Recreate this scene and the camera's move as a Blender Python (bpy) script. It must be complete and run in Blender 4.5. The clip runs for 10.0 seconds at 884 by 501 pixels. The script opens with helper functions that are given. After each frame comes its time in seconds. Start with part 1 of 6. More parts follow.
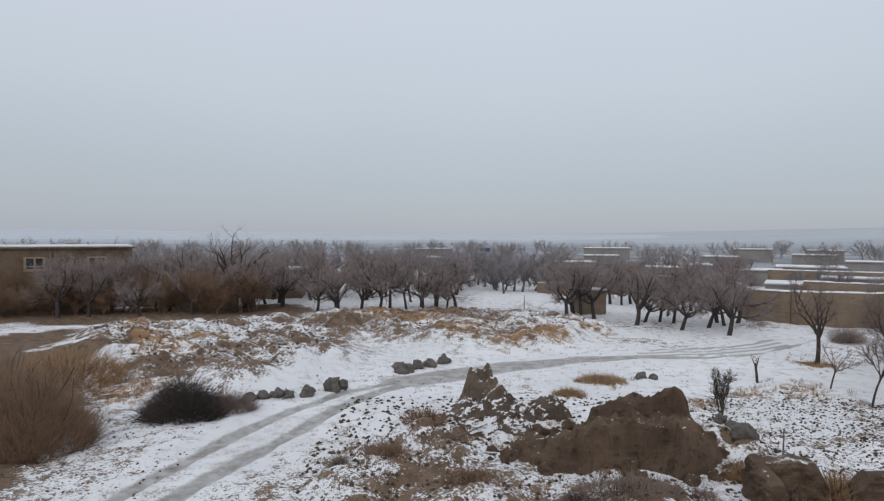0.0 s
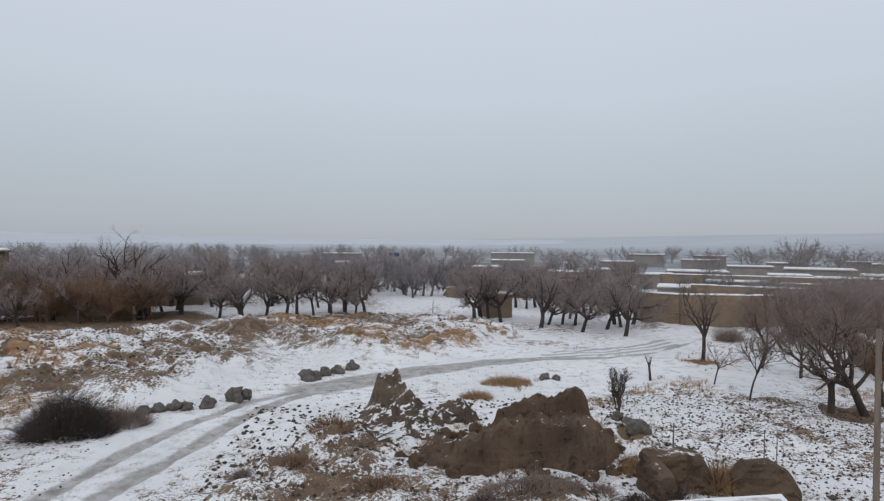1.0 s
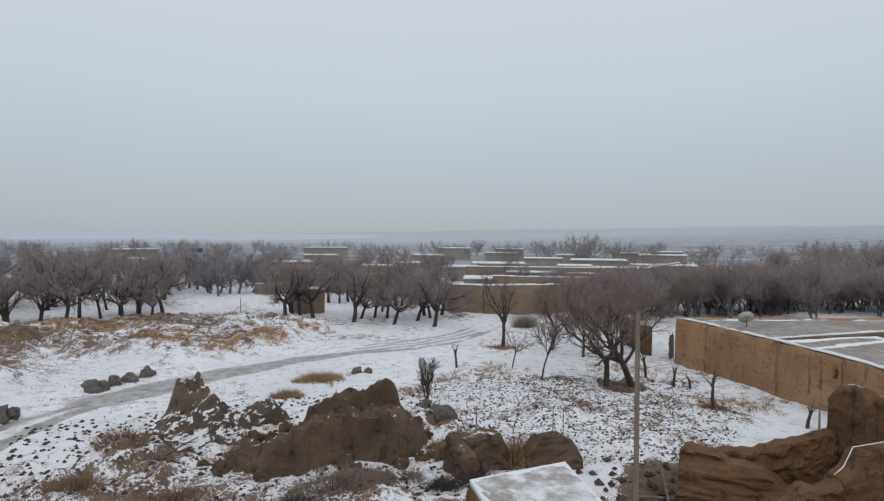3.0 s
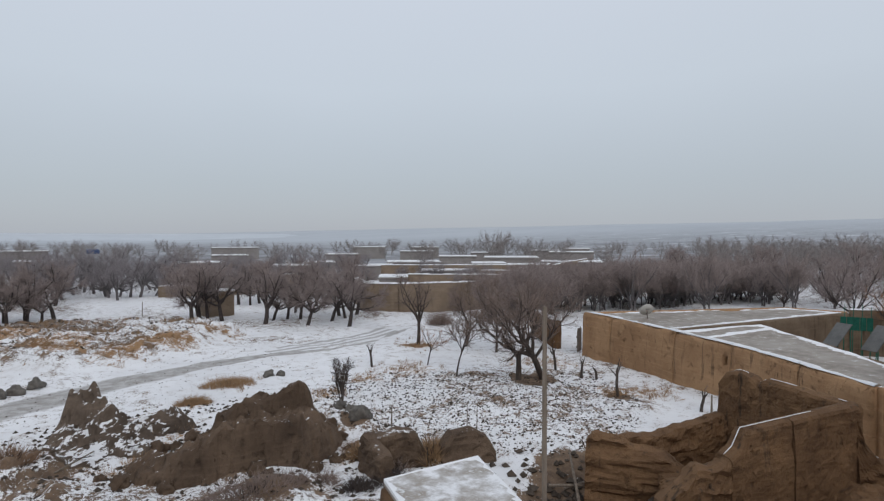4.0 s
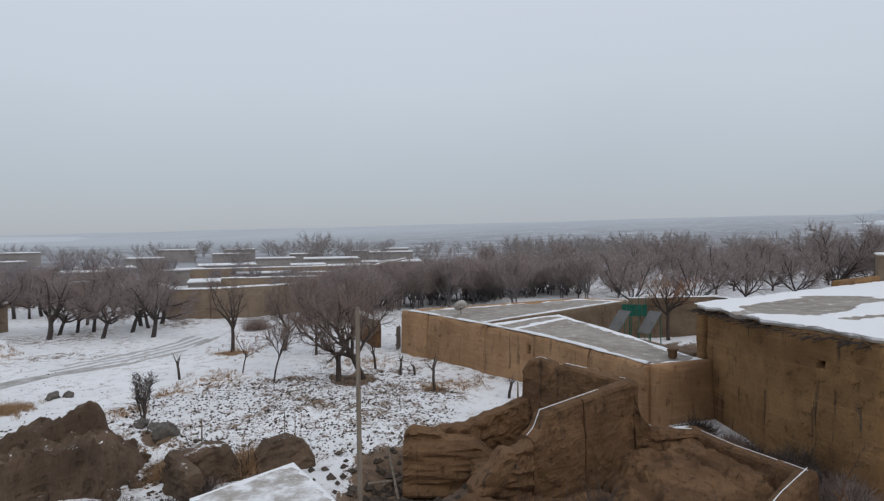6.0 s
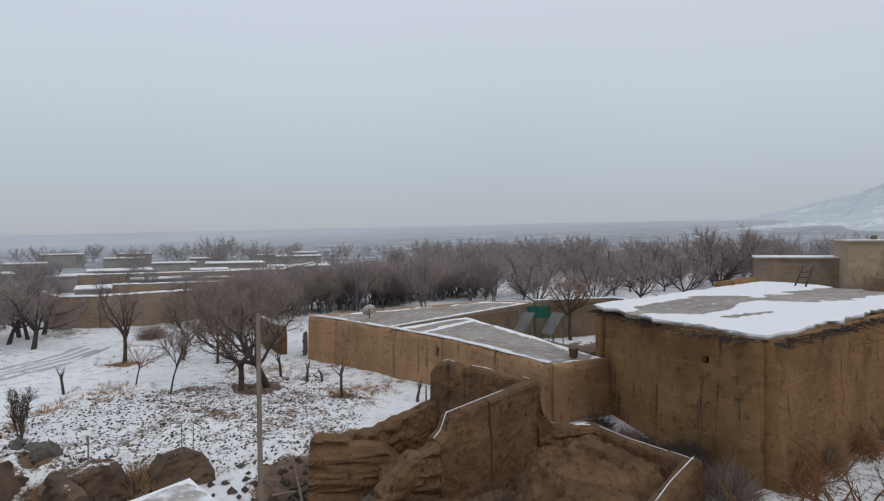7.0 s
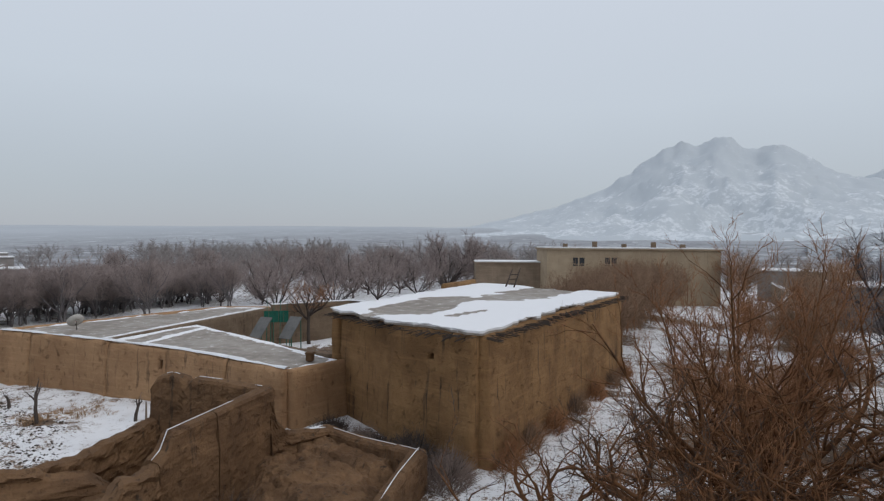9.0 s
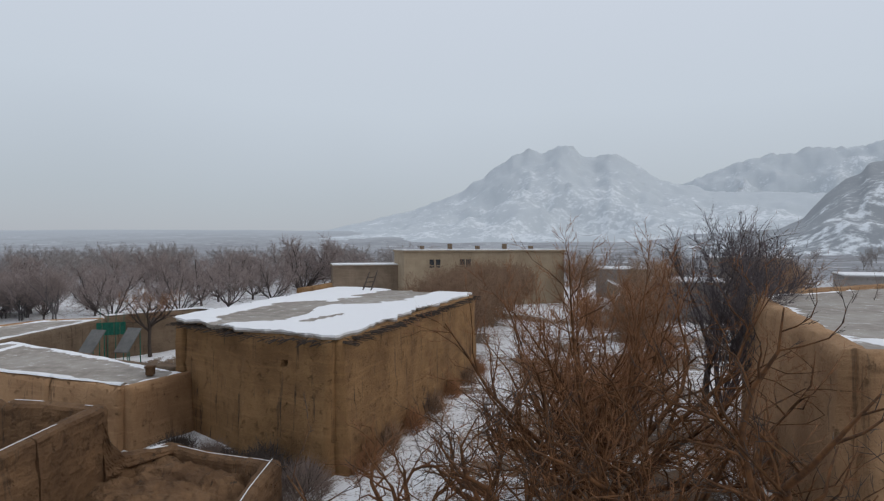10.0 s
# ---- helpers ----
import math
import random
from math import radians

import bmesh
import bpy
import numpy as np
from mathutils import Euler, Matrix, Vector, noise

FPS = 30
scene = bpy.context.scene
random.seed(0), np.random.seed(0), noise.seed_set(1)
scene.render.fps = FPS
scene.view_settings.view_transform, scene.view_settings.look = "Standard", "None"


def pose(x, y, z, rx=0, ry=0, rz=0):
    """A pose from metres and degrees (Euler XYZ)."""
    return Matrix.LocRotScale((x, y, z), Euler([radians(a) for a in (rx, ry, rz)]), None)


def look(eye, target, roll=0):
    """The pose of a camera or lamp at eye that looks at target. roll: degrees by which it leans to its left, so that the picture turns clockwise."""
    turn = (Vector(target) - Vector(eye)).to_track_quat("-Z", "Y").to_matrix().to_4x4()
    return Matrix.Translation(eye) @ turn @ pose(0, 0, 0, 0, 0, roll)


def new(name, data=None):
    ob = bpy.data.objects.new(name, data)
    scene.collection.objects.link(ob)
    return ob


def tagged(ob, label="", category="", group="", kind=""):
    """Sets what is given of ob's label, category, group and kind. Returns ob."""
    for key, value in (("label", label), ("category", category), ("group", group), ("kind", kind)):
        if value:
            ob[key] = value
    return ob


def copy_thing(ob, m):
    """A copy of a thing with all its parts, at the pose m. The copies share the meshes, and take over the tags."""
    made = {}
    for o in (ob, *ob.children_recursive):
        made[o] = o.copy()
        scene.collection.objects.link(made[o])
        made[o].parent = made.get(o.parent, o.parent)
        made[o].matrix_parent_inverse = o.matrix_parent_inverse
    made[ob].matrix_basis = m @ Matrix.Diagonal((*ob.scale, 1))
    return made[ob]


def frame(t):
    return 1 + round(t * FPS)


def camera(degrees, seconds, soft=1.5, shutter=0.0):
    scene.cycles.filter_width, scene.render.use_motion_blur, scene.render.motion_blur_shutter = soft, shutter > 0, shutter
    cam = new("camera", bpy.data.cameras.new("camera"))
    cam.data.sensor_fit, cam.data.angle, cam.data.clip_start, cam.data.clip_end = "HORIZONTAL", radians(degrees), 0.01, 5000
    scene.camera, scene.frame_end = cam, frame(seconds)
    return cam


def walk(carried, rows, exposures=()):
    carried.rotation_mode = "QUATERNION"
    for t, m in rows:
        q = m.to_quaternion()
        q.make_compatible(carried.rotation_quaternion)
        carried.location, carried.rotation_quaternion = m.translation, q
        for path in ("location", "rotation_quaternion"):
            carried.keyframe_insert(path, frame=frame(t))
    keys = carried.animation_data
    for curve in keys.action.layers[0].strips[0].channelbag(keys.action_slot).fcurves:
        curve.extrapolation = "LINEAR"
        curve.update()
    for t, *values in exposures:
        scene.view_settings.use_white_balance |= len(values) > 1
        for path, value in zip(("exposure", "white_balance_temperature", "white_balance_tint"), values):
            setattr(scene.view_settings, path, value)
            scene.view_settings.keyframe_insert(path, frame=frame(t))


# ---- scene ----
cam = camera(71.0, 10.0, soft=1.25)
# seconds, eye x y z, yaw, pitch, lean to the right
ROWS = [
    (0.0, 0.054, 0.485, 6.967, -0.00, -1.29, -0.20),
    (0.5, 0.061, 0.491, 6.975, -4.15, -0.83, 0.08),
    (1.0, 0.079, 0.490, 6.984, -8.35, -0.81, -0.49),
    (1.5, 0.094, 0.489, 6.999, -12.27, -1.00, -0.51),
    (2.0, 0.125, 0.495, 6.996, -16.90, -1.30, -0.59),
    (2.5, 0.151, 0.475, 6.994, -21.29, -1.25, -0.50),
    (4.0, 0.239, 0.414, 6.996, -33.26, -1.31, 0.03),
    (4.5, 0.268, 0.383, 7.000, -36.92, -1.40, 0.42),
    (5.0, 0.297, 0.372, 6.999, -41.06, -1.38, 0.56),
    (5.5, 0.321, 0.335, 7.000, -45.58, -1.29, 0.61),
    (7.0, 0.419, 0.257, 7.007, -57.99, -1.10, 0.53),
    (7.5, 0.445, 0.214, 7.019, -63.22, -0.47, 0.44),
    (8.0, 0.471, 0.159, 7.019, -69.30, -0.44, -0.02),
    (8.5, 0.500, 0.115, 7.018, -75.90, -0.78, -0.18),
    (9.0, 0.506, 0.103, 7.014, -81.51, -0.80, -0.48),
    (9.5, 0.537, 0.030, 7.012, -87.76, -0.39, 0.13),
    (10.0, 0.550, 0.006, 7.000, -94.54, -0.48, 0.03),
]
EXPOSURES = [(0.0, 0.0), (10.0, 0.0)]
walk(cam, [(t, pose(x, y, z, 90 + p, 0, yaw) @ pose(0, 0, 0, 0, 0, -lean)) for t, x, y, z, yaw, p, lean in ROWS], EXPOSURES)

# ---------------------------------------------------------------- light
world = bpy.data.worlds.new("overcast_sky")
scene.world = world
world.use_nodes = True
wt = world.node_tree
wt.nodes.clear()
w_out = wt.nodes.new("ShaderNodeOutputWorld")
w_add = wt.nodes.new("ShaderNodeAddShader")
w_cloud = wt.nodes.new("ShaderNodeBackground")
w_clear = wt.nodes.new("ShaderNodeBackground")
w_sky = wt.nodes.new("ShaderNodeTexSky")
w_sky.sky_type = "NISHITA"
w_sky.sun_disc = False
w_sky.sun_elevation, w_sky.sun_rotation = radians(35), radians(200)
w_clear.inputs["Strength"].default_value = 0.008
wt.links.new(w_sky.outputs[0], w_clear.inputs["Color"])
w_tc = wt.nodes.new("ShaderNodeTexCoord")
w_sep = wt.nodes.new("ShaderNodeSeparateXYZ")
w_ramp = wt.nodes.new("ShaderNodeValToRGB")
w_noise = wt.nodes.new("ShaderNodeTexNoise")
w_noise.inputs["Scale"].default_value = 1.6
w_noise.inputs["Detail"].default_value = 3.0
w_mad = wt.nodes.new("ShaderNodeMath")
w_mad.operation = "MULTIPLY_ADD"
w_mad.inputs[1].default_value = 0.10
wt.links.new(w_tc.outputs["Generated"], w_sep.inputs[0])
wt.links.new(w_tc.outputs["Generated"], w_noise.inputs["Vector"])
wt.links.new(w_noise.outputs["Fac"], w_mad.inputs[0])
wt.links.new(w_sep.outputs["Z"], w_mad.inputs[2])
wt.links.new(w_mad.outputs[0], w_ramp.inputs["Fac"])
ramp = w_ramp.color_ramp
ramp.elements[0].position, ramp.elements[0].color = 0.04, (0.374, 0.400, 0.450, 1)
ramp.elements[1].position, ramp.elements[1].color = 0.50, (0.60, 0.65, 0.735, 1)
e = ramp.elements.new(0.13)
e.color = (0.420, 0.464, 0.514, 1)
e = ramp.elements.new(0.28)
e.color = (0.53, 0.585, 0.65, 1)
wt.links.new(w_ramp.outputs["Color"], w_cloud.inputs["Color"])
w_cloud.inputs["Strength"].default_value = 1.0
wt.links.new(w_cloud.outputs[0], w_add.inputs[0])
wt.links.new(w_clear.outputs[0], w_add.inputs[1])
wt.links.new(w_add.outputs[0], w_out.inputs["Surface"])

sun = new("sun", bpy.data.lights.new("sun", "SUN"))
sun.data.energy, sun.data.angle, sun.data.color = 0.6, radians(35), (1.0, 0.95, 0.88)
sun.matrix_world = look((-20, -60, 60), (0, 0, 0))


# ---------------------------------------------------------------- materials
def shader(name, rough=0.85):
    m = bpy.data.materials.new(name)
    m.use_nodes = True
    b = m.node_tree.nodes["Principled BSDF"]
    b.inputs["Roughness"].default_value = rough
    b.inputs["Specular IOR Level"].default_value = 0.25
    return m, m.node_tree, b


def nd(nt, kind, **inputs):
    n = nt.nodes.new(kind)
    for k, v in inputs.items():
        n.inputs[k.replace("_", " ")].default_value = v
    return n


def noise_node(nt, scale, detail=4.0, rough=0.55, coords="Object", stretch=(1, 1, 1)):
    tc = nt.nodes.new("ShaderNodeTexCoord")
    mp = nt.nodes.new("ShaderNodeMapping")
    mp.inputs["Scale"].default_value = stretch
    n = nd(nt, "ShaderNodeTexNoise", Scale=scale, Detail=detail, Roughness=rough)
    nt.links.new(tc.outputs[coords], mp.inputs[0])
    nt.links.new(mp.outputs[0], n.inputs["Vector"])
    return n.outputs["Fac"]


def mathn(nt, op, a, b, clamp=False):
    n = nt.nodes.new("ShaderNodeMath")
    n.operation, n.use_clamp = op, clamp
    for i, v in enumerate((a, b)):
        if isinstance(v, (int, float)):
            n.inputs[i].default_value = v
        else:
            nt.links.new(v, n.inputs[i])
    return n.outputs[0]


def step(nt, v, lo, hi):
    n = nt.nodes.new("ShaderNodeMapRange")
    n.interpolation_type = "SMOOTHSTEP"
    n.inputs["From Min"].default_value, n.inputs["From Max"].default_value = lo, hi
    nt.links.new(v, n.inputs["Value"])
    return n.outputs["Result"]


def mixc(nt, fac, a, b):
    n = nt.nodes.new("ShaderNodeMix")
    n.data_type = "RGBA"
    if isinstance(fac, (int, float)):
        n.inputs["Factor"].default_value = fac
    else:
        nt.links.new(fac, n.inputs["Factor"])
    for key, v in (("A", a), ("B", b)):
        s = [i for i in n.inputs if i.name == key and i.type == "RGBA"][0]
        if isinstance(v, tuple):
            s.default_value = (*v, 1)
        else:
            nt.links.new(v, s)
    return [o for o in n.outputs if o.type == "RGBA"][0]


def bump(nt, b, height, strength=0.5, dist=0.03):
    n = nd(nt, "ShaderNodeBump", Strength=strength, Distance=dist)
    nt.links.new(height, n.inputs["Height"])
    nt.links.new(n.outputs[0], b.inputs["Normal"])


def attr(nt, name):
    n = nt.nodes.new("ShaderNodeAttribute")
    n.attribute_name = name
    return n.outputs["Fac"]


SNOW = (0.83, 0.825, 0.83)


def ground_material():
    m, nt, b = shader("snowy_ground", 0.8)
    big, mid, fine = noise_node(nt, 0.22, 4), noise_node(nt, 1.6, 5, 0.65), noise_node(nt, 9.0, 4, 0.7)
    tiny = noise_node(nt, 34.0, 2, 0.6)
    soil = mixc(nt, step(nt, mid, 0.3, 0.7), (0.085, 0.055, 0.037), (0.25, 0.168, 0.11))
    soil = mixc(nt, step(nt, tiny, 0.4, 0.7), soil, (0.13, 0.095, 0.07))
    straw = mixc(nt, fine, (0.19, 0.115, 0.064), (0.46, 0.285, 0.155))
    bare = mixc(nt, step(nt, mathn(nt, "ADD", attr(nt, "straw"), mathn(nt, "MULTIPLY", mid, 0.7)), 0.62, 0.95), soil, straw)
    slush = mixc(nt, step(nt, mid, 0.3, 0.7), (0.26, 0.235, 0.21), (0.52, 0.505, 0.49))
    dots = noise_node(nt, 21.0, 3, 0.7)
    speck = mathn(nt, "ADD", mathn(nt, "MULTIPLY", fine, 1.3), mathn(nt, "MULTIPLY", mid, 1.1))
    speck = mathn(nt, "ADD", speck, mathn(nt, "ADD", mathn(nt, "MULTIPLY", big, 0.6), mathn(nt, "MULTIPLY", dots, 0.8)))
    cover = mathn(nt, "SUBTRACT", mathn(nt, "ADD", attr(nt, "snow"), 1.4), speck)
    cover = step(nt, cover, -0.06, 0.10)
    snow = mixc(nt, step(nt, big, 0.35, 0.65), (0.76, 0.755, 0.76), SNOW)
    snow = mixc(nt, mathn(nt, "MULTIPLY", step(nt, mid, 0.46, 0.72), 0.55), snow, (0.55, 0.515, 0.49))
    col = mixc(nt, cover, bare, snow)
    wet = mathn(nt, "ADD", attr(nt, "wet"), mathn(nt, "ADD", mathn(nt, "MULTIPLY", fine, 0.7), mathn(nt, "MULTIPLY", mid, 0.9)))
    wet = step(nt, mathn(nt, "SUBTRACT", wet, 0.8), 0.25, 0.85)
    col = mixc(nt, wet, col, slush)
    # far ground: grey-blue distance haze is mixed into its colours
    hazed_scrub = mixc(nt, step(nt, noise_node(nt, 0.02, 5, 0.65), 0.35, 0.65), (0.24, 0.24, 0.25), (0.35, 0.36, 0.375))
    hazed_scrub = mixc(nt, step(nt, noise_node(nt, 0.09, 4, 0.7), 0.52, 0.62), hazed_scrub, (0.19, 0.185, 0.19))
    hazed_scrub = mixc(nt, step(nt, noise_node(nt, 0.05, 5, 0.7), 0.58, 0.64), hazed_scrub, (0.55, 0.56, 0.58))
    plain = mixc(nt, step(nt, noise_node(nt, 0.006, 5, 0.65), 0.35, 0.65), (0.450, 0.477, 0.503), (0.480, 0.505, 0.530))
    col = mixc(nt, attr(nt, "far"), col, mixc(nt, attr(nt, "plain"), hazed_scrub, plain))
    nt.links.new(col, b.inputs["Base Color"])
    nt.links.new(step(nt, mathn(nt, "SUBTRACT", 1.0, attr(nt, "wet")), -0.8, 0.8), b.inputs["Roughness"])
    bump(nt, b, mathn(nt, "ADD", mid, mathn(nt, "MULTIPLY", fine, 0.6)), 0.7, 0.09)
    return m


def mud_material(name, dark=(0.19, 0.125, 0.068), light=(0.37, 0.255, 0.14), streaks=0.5, flecks=0.0):
    m, nt, b = shader(name, 0.93)
    big, fine = noise_node(nt, 0.7, 5, 0.6), noise_node(nt, 11.0, 5, 0.7)
    runs = noise_node(nt, 1.0, 4, 0.65, stretch=(4.6, 4.6, 0.30))
    pits = noise_node(nt, 3.6, 5, 0.7)
    layers = noise_node(nt, 1.0, 3, 0.6, stretch=(0.5, 0.5, 7.0))
    col = mixc(nt, step(nt, big, 0.25, 0.75), dark, light)
    col = mixc(nt, mathn(nt, "MULTIPLY", fine, 0.45), col, tuple(c * 0.55 for c in dark))
    col = mixc(nt, mathn(nt, "MULTIPLY", mathn(nt, "MULTIPLY", step(nt, runs, 0.57, 0.68), step(nt, noise_node(nt, 0.45, 3), 0.30, 0.55)), streaks), col, (0.07, 0.046, 0.03))
    col = mixc(nt, mathn(nt, "MULTIPLY", step(nt, pits, 0.62, 0.74), 0.5), col, (0.06, 0.04, 0.026))
    col = mixc(nt, mathn(nt, "MULTIPLY", step(nt, layers, 0.5, 0.7), 0.25), col, tuple(c * 1.15 for c in light))
    if flecks:
        # thin snow caught on level ledges
        ge = nt.nodes.new("ShaderNodeNewGeometry")
        up = nt.nodes.new("ShaderNodeSeparateXYZ")
        nt.links.new(ge.outputs["Normal"], up.inputs[0])
        lie = mathn(nt, "ADD", mathn(nt, "MULTIPLY", up.outputs["Z"], 0.9), mathn(nt, "MULTIPLY", noise_node(nt, 2.6, 5, 0.7), 1.1))
        col = mixc(nt, step(nt, lie, 1.56 - 0.2 * flecks, 1.64 - 0.2 * flecks), col, SNOW)
    nt.links.new(col, b.inputs["Base Color"])
    h = mathn(nt, "ADD", mathn(nt, "MULTIPLY", fine, 0.6), mathn(nt, "ADD", big, mathn(nt, "MULTIPLY", layers, 0.25)))
    bump(nt, b, mathn(nt, "SUBTRACT", h, mathn(nt, "MULTIPLY", step(nt, pits, 0.55, 0.75), 0.8)), 1.0, 0.09)
    return m


def roof_material():
    m, nt, b = shader("muddy_roof_with_snow", 0.6)
    big, mid, fine = noise_node(nt, 0.35, 4), noise_node(nt, 2.2, 5, 0.65), noise_node(nt, 14.0, 3, 0.7)
    mud = mixc(nt, step(nt, mid, 0.3, 0.7), (0.19, 0.158, 0.128), (0.33, 0.285, 0.24))
    mud = mixc(nt, mathn(nt, "MULTIPLY", step(nt, big, 0.4, 0.65), 0.5), mud, (0.40, 0.365, 0.325))
    mud = mixc(nt, step(nt, mathn(nt, "ADD", mid, mathn(nt, "MULTIPLY", fine, 0.6)), 0.93, 1.02), mud, (0.66, 0.655, 0.65))
    cover = step(nt, mathn(nt, "SUBTRACT", attr(nt, "snow"), mathn(nt, "MULTIPLY", mid, 0.5)), 0.14, 0.30)
    col = mixc(nt, cover, mud, SNOW)
    nt.links.new(col, b.inputs["Base Color"])
    bump(nt, b, mathn(nt, "ADD", mid, mathn(nt, "MULTIPLY", fine, 0.4)), 0.4, 0.05)
    return m


def grain_material(name, dark, light, scale=6.0, rough=0.9, stretch=(1, 1, 1), bumps=0.4):
    m, nt, b = shader(name, rough)
    n1, n2 = noise_node(nt, scale, 5, 0.65, stretch=stretch), noise_node(nt, scale * 5, 3, 0.7)
    oi = nt.nodes.new("ShaderNodeObjectInfo")
    col = mixc(nt, step(nt, n1, 0.3, 0.7), dark, light)
    col = mixc(nt, mathn(nt, "MULTIPLY", n2, 0.4), col, tuple(c * 0.6 for c in dark))
    col = mixc(nt, mathn(nt, "MULTIPLY", oi.outputs["Random"], 0.25), col, light)
    nt.links.new(col, b.inputs["Base Color"])
    bump(nt, b, n1, bumps, 0.03)
    return m


def snow_material():
    m, nt, b = shader("snow", 0.7)
    n1, n2 = noise_node(nt, 1.5, 4), noise_node(nt, 14.0, 3)
    nt.links.new(mixc(nt, step(nt, n1, 0.3, 0.7), (0.73, 0.73, 0.735), SNOW), b.inputs["Base Color"])
    bump(nt, b, mathn(nt, "ADD", n1, mathn(nt, "MULTIPLY", n2, 0.3)), 0.4, 0.05)
    return m


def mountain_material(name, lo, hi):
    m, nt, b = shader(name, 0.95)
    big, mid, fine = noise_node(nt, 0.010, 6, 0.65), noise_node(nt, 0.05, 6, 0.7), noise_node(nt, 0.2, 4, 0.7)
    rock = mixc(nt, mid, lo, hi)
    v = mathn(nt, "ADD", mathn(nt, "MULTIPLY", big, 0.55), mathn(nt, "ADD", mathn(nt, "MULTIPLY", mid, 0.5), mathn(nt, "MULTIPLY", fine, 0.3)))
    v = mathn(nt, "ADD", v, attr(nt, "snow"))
    # snow greyed towards blue: distance haze is put into its colour
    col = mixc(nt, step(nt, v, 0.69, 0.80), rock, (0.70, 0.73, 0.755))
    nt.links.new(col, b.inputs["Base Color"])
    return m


MAT_GROUND = ground_material()
MAT_MUD = mud_material("sun_dried_mud", (0.207, 0.113, 0.050), (0.405, 0.234, 0.105), streaks=1.0)
MAT_MUD_LIGHT = mud_material("smooth_mud_plaster", (0.340, 0.195, 0.102), (0.515, 0.316, 0.172), 0.6)
MAT_RUIN = mud_material("weathered_mud", (0.112, 0.061, 0.032), (0.262, 0.150, 0.077), 1.0)
MAT_HEAP = mud_material("crumbled_brown_mud", (0.082, 0.054, 0.037), (0.200, 0.137, 0.093), 0.5, 0.55)
MAT_DEBRIS = mud_material("grey_brown_debris", (0.075, 0.055, 0.042), (0.22, 0.165, 0.125), 0.3, 1.9)
# darker mud; on the courtyard walls its grey stands for their shade
MAT_SHADEMUD = mud_material("dark_and_shaded_mud", (0.15, 0.105, 0.07), (0.26, 0.19, 0.13), 0.6)
# haze is painted into these two mud colours, paler than near walls
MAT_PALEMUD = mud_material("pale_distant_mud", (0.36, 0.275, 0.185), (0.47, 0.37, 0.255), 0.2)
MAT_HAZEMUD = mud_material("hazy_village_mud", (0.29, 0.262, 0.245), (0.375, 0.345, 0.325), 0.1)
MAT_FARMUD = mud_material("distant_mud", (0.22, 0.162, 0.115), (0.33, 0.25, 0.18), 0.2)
MAT_ROOF = roof_material()
MAT_SNOW = snow_material()
# distance haze painted into the mountain rock and hill colours
MAT_MOUNTAIN = mountain_material("haze_paled_snowy_rock", (0.475, 0.512, 0.538), (0.57, 0.605, 0.63))
MAT_HILL = grain_material("haze_toned_hill", (0.55, 0.58, 0.61), (0.60, 0.63, 0.66), 0.01)
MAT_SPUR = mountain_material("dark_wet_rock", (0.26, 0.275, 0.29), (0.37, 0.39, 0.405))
MAT_BARK = grain_material("dark_bark", (0.045, 0.035, 0.031), (0.11, 0.086, 0.072), 5.0, stretch=(2, 2, 0.5))
MAT_BARK_ORCHARD = grain_material("grey_brown_bark", (0.040, 0.032, 0.030), (0.095, 0.076, 0.070), 5.0)
# crown twigs lightened for haze; the trunks keep their own dark bark
MAT_TWIG_ORCHARD = grain_material("greyish_twigs", (0.225, 0.178, 0.165), (0.39, 0.318, 0.295), 2.0)
# pale bark and twigs with distance haze put into their colours
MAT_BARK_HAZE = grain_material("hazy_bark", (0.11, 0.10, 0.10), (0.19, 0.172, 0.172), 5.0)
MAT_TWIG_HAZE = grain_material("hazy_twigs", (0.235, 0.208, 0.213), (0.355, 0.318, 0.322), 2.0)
MAT_LICHEN = grain_material("lichen_bark", (0.055, 0.031, 0.019), (0.23, 0.105, 0.043), 7.0)
MAT_DUSK = grain_material("purple_grey_twigs", (0.080, 0.067, 0.069), (0.155, 0.130, 0.133), 2.0)
MAT_TWIG = grain_material("brown_twigs", (0.16, 0.118, 0.10), (0.31, 0.235, 0.20), 2.0)
MAT_TWIG_RED = grain_material("rusty_twigs", (0.20, 0.090, 0.043), (0.38, 0.188, 0.092), 2.0)
# village trees: haze painted in as a paler grey
MAT_TWIG_FAR = grain_material("haze_greyed_twigs", (0.22, 0.195, 0.185), (0.34, 0.305, 0.29), 2.0)
MAT_BUSH = grain_material("tan_brown_twigs", (0.16, 0.098, 0.062), (0.34, 0.22, 0.145), 2.0)
MAT_STRAW = grain_material("dry_grass", (0.22, 0.135, 0.075), (0.46, 0.295, 0.165), 3.0)
MAT_CLOD = grain_material("frozen_soil", (0.045, 0.035, 0.028), (0.11, 0.085, 0.065), 6.0)
MAT_ROCK = grain_material("dark_stone", (0.075, 0.067, 0.060), (0.20, 0.18, 0.158), 5.0)
MAT_WOOD = grain_material("grey_wood", (0.11, 0.085, 0.065), (0.27, 0.22, 0.175), 4.0, stretch=(3, 3, 0.4))
MAT_GREEN = grain_material("green_netting", (0.012, 0.085, 0.062), (0.025, 0.15, 0.105), 5.0)
MAT_PANEL = grain_material("dusty_dark_panel", (0.10, 0.10, 0.095), (0.17, 0.165, 0.155), 2.0, 0.35)
MAT_GLASS = grain_material("window_pane", (0.03, 0.032, 0.035), (0.06, 0.065, 0.07), 3.0, 0.15)
MAT_FRAME = grain_material("pale_painted_frame", (0.46, 0.44, 0.41), (0.60, 0.58, 0.54), 5.0, 0.6)
